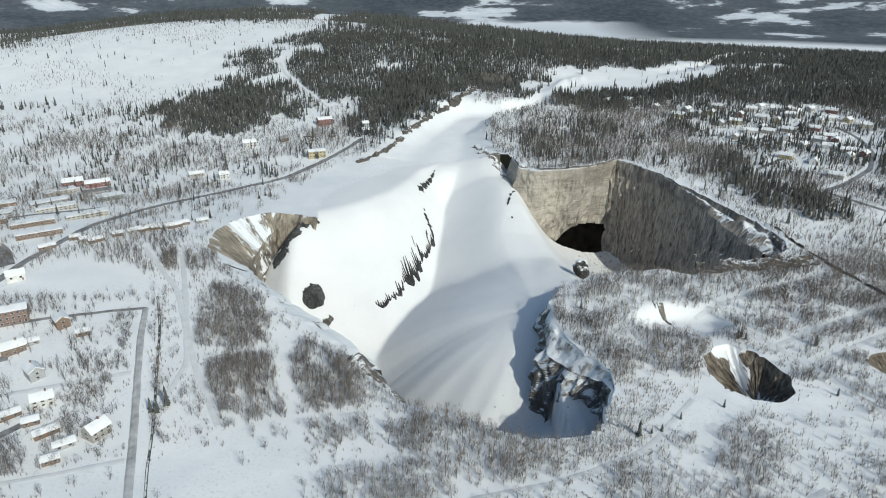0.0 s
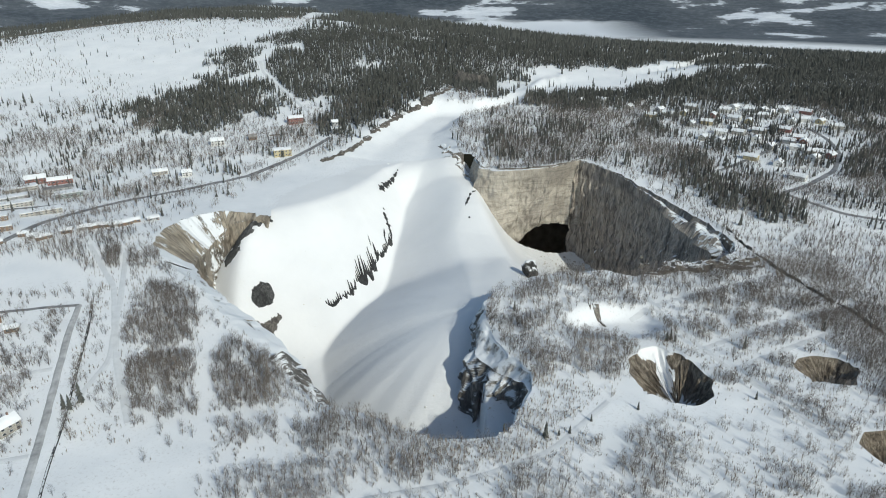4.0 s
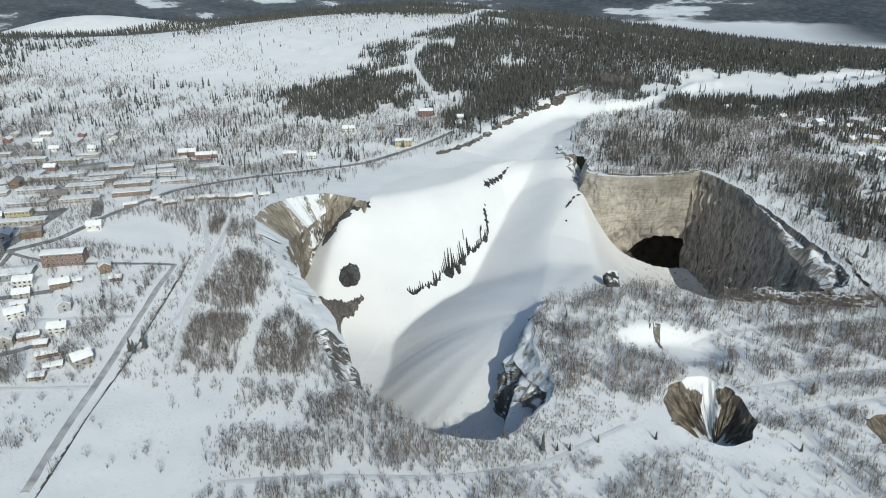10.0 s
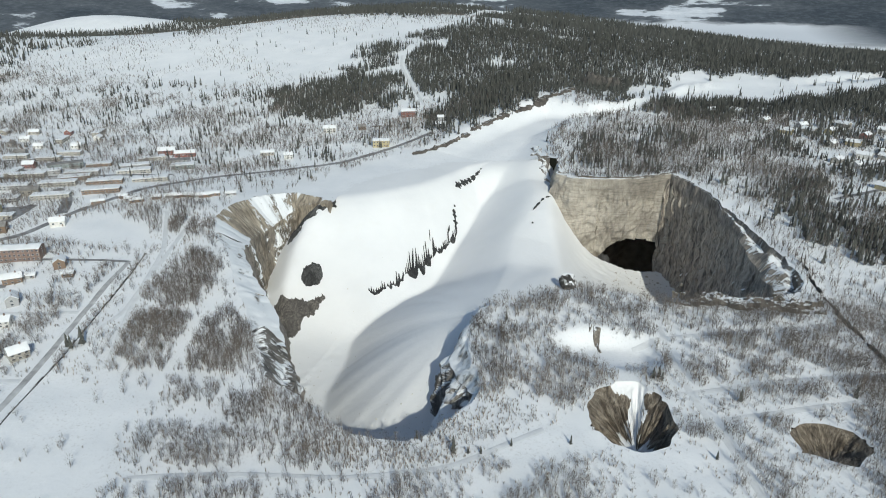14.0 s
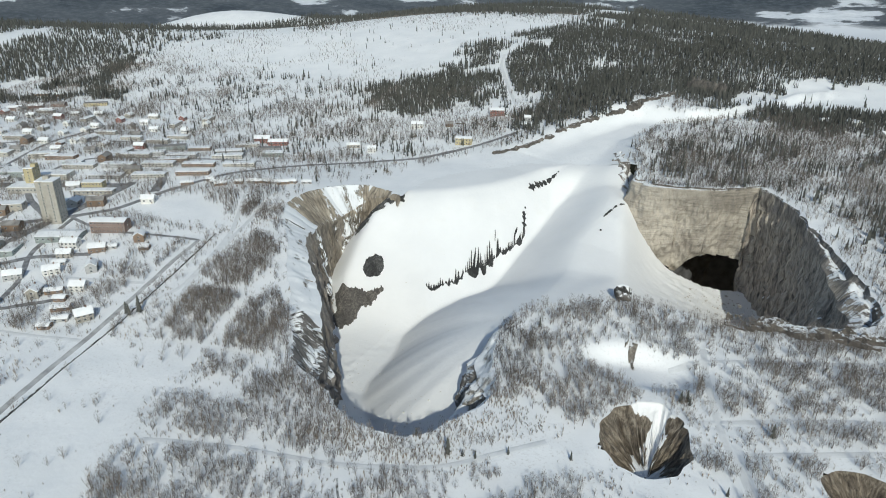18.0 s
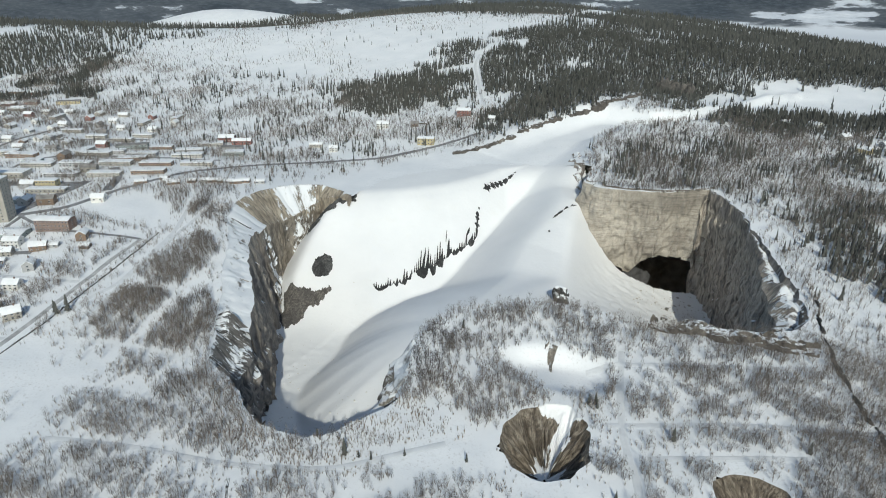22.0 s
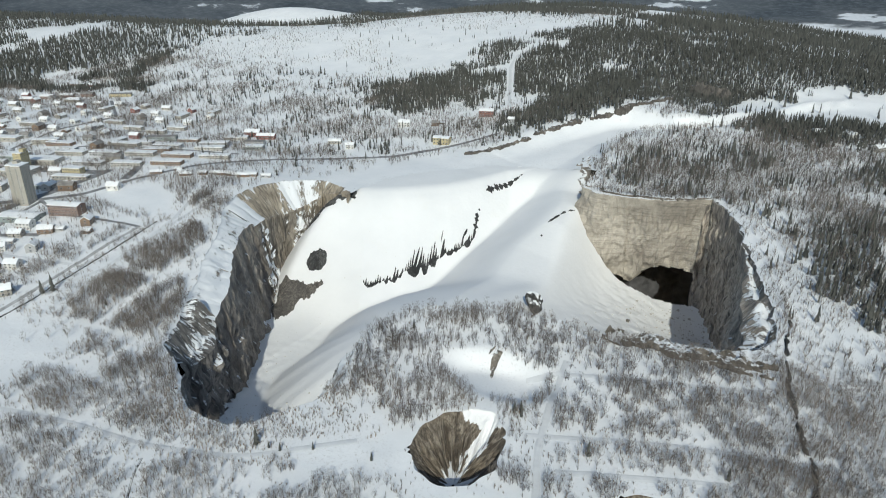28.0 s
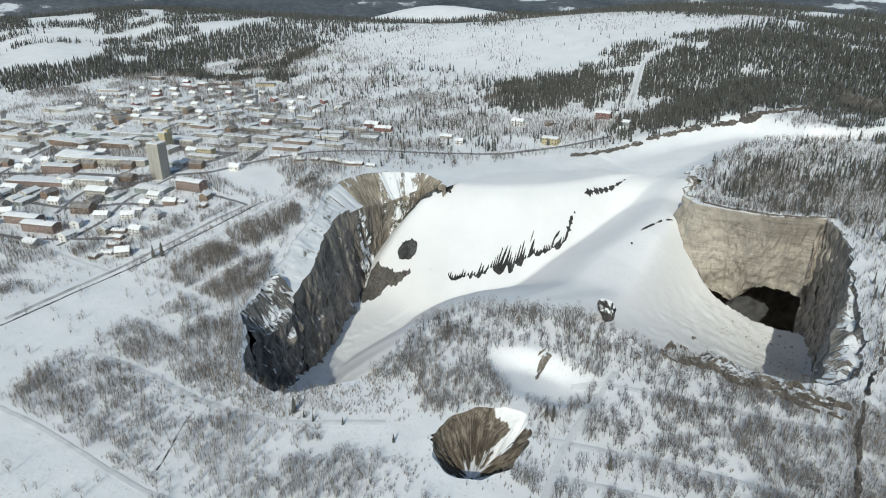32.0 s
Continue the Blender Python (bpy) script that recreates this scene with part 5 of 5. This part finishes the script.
def house(w, d, h, rise, wall, roof="snow", floors=1, cols=3, chimney=True):
    """One building of its kind, kept as a pattern."""
    key = (w, d, h, rise, wall, roof, floors, cols, chimney)
    if key in KINDS:
        return KINDS[key]
    ob = new("house", None)
    mat = M_WALL[wall]
    top = M_ROOF if roof == "snow" else M_BARE_ROOF
    if rise:
        part("wall", gable_wall("wall", w, d, h, rise, mat), ob)
        part("roof", gable("roof", w, d, h, rise, 0.5, 0.4, top), ob)
    else:
        part("wall", box("wall", -w / 2, -d / 2, -1.5, w / 2, d / 2, h, mat), ob)
        part("roof", box("roof", -w / 2 - 0.3, -d / 2 - 0.3, h, w / 2 + 0.3, d / 2 + 0.3, h + 0.6, top, 0.2), ob)
    if chimney:
        part("chimney", box("chimney", w * 0.15, -0.5, h + rise * 0.6, w * 0.15 + 0.9, 0.4, h + rise + 1.5, M_WALL["brick"]), ob)
    fh = h / floors
    ww, wh = round(min(1.9, w / cols * 0.5), 1), round(min(1.6, fh * 0.5), 1)
    for fl in range(floors):
        for c in range(cols):
            x = -w / 2 + w * (c + 0.5) / cols
            z = fh * (fl + 0.55)
            window(ob, x, -d / 2 - 0.03, z, ww, wh, 0)
        window(ob, w / 2 + 0.03, 0, fh * (fl + 0.55), ww, wh, 90)
        if w < 30:
            window(ob, -w / 2 - 0.03, 0, fh * (fl + 0.55), ww, wh, -90)
    part("door", box("door", w * 0.3, -d / 2 - 0.08, 0, w * 0.3 + 1.0, -d / 2 + 0.02, 2.1, M_DOOR), ob)
    KINDS[key] = ob
    ob["spare"] = 1
    return ob


COLOUR_WORDS = {"white": "white-painted wooden", "yellow": "yellow-painted", "cream": "cream-plastered", "red": "red-painted wooden", "brick": "red-brown brick", "grey": "grey-clad", "brown": "dark brown wooden", "teal": "grey-green sheet metal", "pale": "pale grey plastered"}


def put(x, y, turn, kind, noun="house", group="", sink=0.0):
    w, d, h, rise, wall = kind[:5]
    base = house(*kind)
    z = float(min(land(x + dx, y + dy) for dx in (-w / 3, w / 3) for dy in (-d / 3, d / 3))) + 0.2 - sink
    m = pose(x, y, z, 0, 0, turn)
    if base.pop("spare", None):
        base.matrix_basis = m
        ob = base
    else:
        ob = copy_thing(base, m)
    for word in (noun.replace(" ", "_"),):
        ob.name = word
    roof = "bare dark roof" if len(kind) > 5 and kind[5] != "snow" else ("snow-covered gable roof" if rise else "flat snow-covered roof")
    tagged(ob, COLOUR_WORDS[wall] + " " + noun + " with a " + roof, "building", group)
    return ob


# the town
TOWN = [(-439, 362, 39, (80, 12, 9, 0, "cream", "snow", 2, 14, False), "office building"), (-500, 340, 30, (48, 30, 8, 3.5, "pale", "snow", 1, 10, False), "sports hall"),
        (-440, 285, 40, (78, 18, 6, 0, "brick", "snow", 2, 14, False), "school"), (-470, 310, 40, (40, 12, 9, 0, "brick", "snow", 3, 10, False), "school"),
        (-390, 322, 38, (40, 13, 8, 0, "pale", "snow", 2, 10, False), "apartment block"), (-345, 316, 35, (24, 12, 9, 3, "cream", "snow", 3, 7, True), "apartment house"),
        (-313, 292, 40, (20, 13, 7, 3, "brown", "bare", 2, 5, True), "apartment house"), (-322, 243, 35, (36, 11, 8, 1.5, "brick", "snow", 3, 12, True), "apartment block"),
        (-289, 250, 35, (34, 11, 8, 1.5, "brick", "snow", 3, 12, True), "apartment block"), (-352, 232, 60, (16, 9, 7, 3, "white", "snow", 2, 4, True), "house"), (-338, 215, 60, (16, 9, 7, 3, "white", "snow", 2, 4, True), "house"),
        (-312, 360, 30, (36, 17, 5, 1.2, "teal", "snow", 1, 8, False), "workshop"), (-286, 389, 27, (30, 12, 10, 1.6, "brick", "snow", 3, 9, True), "apartment block"),
        (-289, 353, 30, (13, 9, 6, 2.5, "white", "snow", 2, 4, True), "house"), (-396, 452, 30, (20, 10, 7, 0, "yellow", "snow", 2, 6, False), "town building"), (-382, 442, 30, (38, 9, 4, 0, "cream", "snow", 1, 9, False), "shop")]
for x, y, turn, kind, noun in TOWN:
    put(x, y, turn, kind, noun, "town buildings")
put(-178, 286, 62, (11, 8.5, 5.2, 3.2, "cream", "snow", 2, 3, True), "house", "villas below the town")
UPPER = [(-778, 532, "red", 14), (-957, 667, "brown", 30), (-914, 725, "brown", 26), (-950, 592, "brown", 28), (-884, 738, "red", 16), (-778, 728, "yellow", 34), (-848, 610, "brick", 20), (-846, 640, "brick", 20), (-841, 670, "red", 20), (-822, 695, "brick", 20), (-800, 660, "cream", 18),
         (-546, 495, "cream", 30), (-885, 490, "pale", 44), (-664, 442, "brown", 34), (-515, 421, "grey", 26), (-557, 388, "teal", 52), (-443, 560, "grey", 30), (-450, 593, "teal", 36), (-421, 612, "brown", 26), (-377, 618, "grey", 34), (-391, 661, "pale", 30), (-350, 657, "grey", 26), (-396, 552, "brown", 30)]
for k, (x, y, wall, w) in enumerate(UPPER):
    put(x, y, 34 + 5 * (k % 3), (w, 11, 4 + k % 2, 2.2 if w < 24 else 0, wall, "bare" if k % 4 == 1 else "snow", 2, max(3, w // 4), w < 24), "town building", "town buildings")
ROWS = [(-470, 488, 28), (-432, 508, 28), (-394, 530, 30), (-356, 552, 32), (-322, 578, 34), (-412, 478, 28), (-372, 500, 30), (-336, 526, 32), (-450, 545, 28), (-405, 572, 30), (-362, 600, 34), (-520, 500, 25)]
for k, (x, y, turn) in enumerate(ROWS):
    put(x, y, turn, (34, 11, 4.2, 0, ("cream", "grey", "pale", "brown")[k % 4], "snow", 2, 9, False), "terrace block", "terrace blocks along the road")
FLAT = [(-560, 425, 30, 60, 30), (-520, 440, 30, 40, 22), (-470, 452, 30, 46, 18), (-585, 350, 25, 60, 16), (-620, 300, 25, 50, 14), (-600, 380, 25, 46, 13), (-450, 420, 30, 36, 20), (-520, 390, 35, 40, 18)]
for k, (x, y, turn, w, d) in enumerate(FLAT):
    put(x, y, turn, (w, d, 6, 0, ("grey", "teal", "pale", "brown")[k % 4], "snow", 1, 10, False), "service building", "flat-roofed buildings")
SHEDS = [(-302, 518), (-291, 514), (-282, 512), (-270, 525), (-260, 533), (-252, 537), (-244, 541), (-237, 543), (-231, 546), (-225, 554), (-212, 560), (-316, 500), (-217, 295), (-191, 278), (-205, 287), (-192, 267), (-256, 366), (-232, 300), (-228, 376), (-270, 330)]
for k, (x, y) in enumerate(SHEDS):
    put(x, y, 28 + 7 * (k % 3), (8 + k % 3 * 2, 6, 2.8, 1.2, ("brown", "grey", "brown")[k % 3], "snow", 1, 2, False), "shed", "row of sheds")
VILLAS = [(-219, 311), (-240, 291), (-262, 358), (-236, 334), (-262, 318), (-250, 262), (-278, 340), (-247, 387), (-282, 300), (-276, 276)]
for k, (x, y) in enumerate(VILLAS):
    put(x, y, 30 + 90 * (k % 2) + 6 * (k % 5), (11 + k % 3, 8, 4.6 + k % 2, 2.6, ("white", "cream", "brown", "grey", "white")[k % 5], "snow", 2, 3, True), "house", "villas below the town")
NORTH = [(-158, 900, 25, (19, 11, 8, 2.5, "red", "snow", 2, 5, True)), (-97, 858, 20, (12, 9, 6, 2, "grey", "snow", 2, 3, False)), (-100, 868, 20, (8, 7, 11, 2, "grey", "snow", 2, 2, False)), (-150, 786, 20, (20, 12, 8, 1.5, "yellow", "snow", 2, 5, False)),
         (-239, 822, 25, (16, 9, 6, 3, "white", "snow", 2, 4, True)), (-240, 716, 30, (10, 8, 5, 2.5, "white", "snow", 2, 3, True)), (-272, 722, 30, (16, 8, 4, 2, "cream", "snow", 1, 4, True)), (-392, 690, 30, (20, 12, 6, 3, "red", "snow", 2, 5, True)),
         (-366, 690, 30, (24, 9, 5, 2.5, "red", "snow", 1, 6, True)), (-200, 840, 25, (10, 8, 4, 2.5, "brown", "bare", 1, 3, True)), (-330, 640, 35, (24, 12, 5, 0, "teal", "snow", 1, 6, False))]
for x, y, turn, kind in NORTH:
    put(x, y, turn, kind, "house", "houses by the forest")
hr = random.Random(11)
for row in range(7):
    for c in range(9):
        x, y = -470 - c * 42 + hr.uniform(-8, 8) - row * 12, 545 + row * 34 - c * 15 + hr.uniform(-8, 8)
        put(x, y, 25 + hr.choice((0, 90)), hr.choice([(12, 8, 4, 2.6, "white", "snow", 1, 3, True), (14, 9, 4, 2.6, "cream", "snow", 1, 3, True), (12, 8, 5, 2.8, "red", "snow", 2, 3, True), (26, 9, 4.5, 0, "cream", "snow", 2, 6, False), (13, 8, 4, 2.6, "grey", "bare", 1, 3, True)]), "house", "far houses of the town")
for k in range(34):
    x, y = -262 - hr.uniform(0, 300), 196 + hr.uniform(0, 84) - 8 * (k % 3)
    if min(math.hypot(x - q[0], y - q[1]) for q in TOWN) > 30 and min(along(r, np.array([x]), np.array([y]))[0][0] for r in ROADS) > 10:
        put(x, y, 35 + hr.choice((0, 90)), hr.choice([(13, 9, 5, 2.6, "white", "snow", 1, 3, True), (15, 9, 6, 2.6, "brown", "bare", 2, 3, True), (12, 8, 5, 2.8, "grey", "snow", 1, 3, True), (18, 10, 7, 2.6, "cream", "snow", 2, 4, True)]), "house", "houses of the lower town")
for k in range(22):
    x, y = -500 - hr.uniform(0, 330), 300 + hr.uniform(0, 190)
    if min(math.hypot(x - q[0], y - q[1]) for q in TOWN + FLAT + ROWS) > 42 and min(along(r, np.array([x]), np.array([y]))[0][0] for r in ROADS) > 12:
        put(x, y, 30, (hr.choice((36, 48)), 14, 5, 0, hr.choice(("grey", "pale", "cream")), "snow", 1, 8, False), "service building", "flat-roofed buildings")
BUILT = [q[:2] for q in TOWN + FLAT + ROWS + UPPER] + VILLAS + SHEDS
tr = random.Random(21)
for k in range(900):
    x, y = tr.uniform(-700, -225), tr.uniform(225, 655)
    if not (y < 600 - 0.25 * (x + 250) and y > 250 - 0.20 * (x + 250) - 60 and x < -255 - 0.25 * (y - 260)):
        continue
    if min(math.hypot(x - q[0], y - q[1]) for q in BUILT) > (17 if x < -300 else 24) and float(clearance(ROADS, np.array([x]), np.array([y]))[0]) > 9 and len(BUILT) < 150 and (y < 430 - 0.1 * (x + 300) or k % 6 == 0):
        BUILT.append((x, y))
        put(x, y, 33 + tr.choice((0, 90)) + tr.uniform(-5, 5), tr.choice([(13, 9, 5, 2.6, "grey", "snow", 1, 2, True), (15, 9, 6, 2.6, "brown", "bare", 1, 2, True), (12, 8, 5, 2.8, "white", "snow", 1, 2, True), (16, 9, 5, 2.6, "cream", "bare", 1, 3, True), (10, 7, 3, 1.6, "brown", "snow", 1, 2, False), (20, 10, 4, 0, "teal", "snow", 1, 3, False)]), "house", "houses among the town blocks")
# the village beyond the pit
VILLAGE = [(235, 976), (267, 989), (298, 954), (318, 916), (339, 945), (387, 959), (403, 919), (428, 942), (445, 954), (409, 843), (440, 889), (469, 912), (483, 925), (469, 849), (493, 884), (511, 890), (424, 784), (386, 744), (374, 809), (465, 761),
           (476, 748), (409, 679), (407, 723), (538, 858), (529, 882), (454, 805), (358, 822), (472, 815), (478, 939), (427, 903)]
VILLAGE_B = [(362, 880), (385, 888), (408, 860), (436, 846), (462, 862), (500, 880), (526, 868), (470, 800), (452, 778), (430, 772), (398, 722), (420, 722), (455, 742), (345, 925), (368, 930), (425, 950), (462, 940), (505, 935), (530, 925), (540, 890), (420, 815), (388, 845)]
VILLAGE += [p for p in VILLAGE_B if min(math.hypot(p[0] - q[0], p[1] - q[1]) for q in VILLAGE) > 15]
for k, (x, y) in enumerate(VILLAGE):
    put(x, y, 40 + 90 * (k % 2) + 8 * (k % 4), (12 + k % 2 * 3, 8.5, 4.4, 2.6, ("white", "cream", "yellow", "white", "red", "grey", "pale")[k * 3 % 7], "snow", 2 if k % 3 else 1, 3, True), "house", "village houses")


def tower(x, y, turn, height, wall, label, slabs=2):
    """High-rise of two slabs set off from each other, with rows of windows."""
    ob = new("apartment_tower", None)
    mat = M_WALL[wall]
    for k, (cx, cy, h) in enumerate(((-4.8, 0, height - 1), (4.8, -5, height))[:slabs]):
        part("wall", box("wall", cx - 4.4, cy - 7, -2, cx + 4.4, cy + 7, h, mat, 0.05), ob)
        part("roof", box("roof", cx - 4.6, cy - 7.2, h, cx + 4.6, cy + 7.2, h + 0.7, M_ROOF, 0.15), ob)
        for fl in range(int(height / 3)):
            for j in range(3):
                window(ob, cx + 4.45, cy - 4.5 + 4.5 * j, 2 + fl * 3.0, 1.6, 1.4, 90)
            window(ob, cx, cy - 7.05, 2 + fl * 3.0, 1.6, 1.4, 0)
    part("lift_house", box("lift_house", -3, -4, height, 2, 2, height + 3, mat, 0.1), ob)
    ob.matrix_basis = pose(x, y, float(land(x, y)), 0, 0, turn)
    tagged(ob, label, "building")


tower(-354, 384, 32, 38, "cream", "tall cream apartment tower of two slabs")
tower(-452, 430, 32, 22, "yellow", "yellow plastered apartment tower, snow on top", 1)


def mast(x, y, tall):
    ob = new("mast", None)
    part("pole", box("pole", -0.4, -0.4, -1, 0.4, 0.4, tall, M_BARK), ob)
    part("crossarm", box("crossarm", -9, -0.4, tall - 1.2, 3, 0.4, tall, M_BARK), ob)
    ob.matrix_basis = pose(x, y, float(land(x, y)), 0, 0, 20)
    tagged(ob, "dark steel mast with a long crossarm", "mast")


mast(-158, 800, 20)
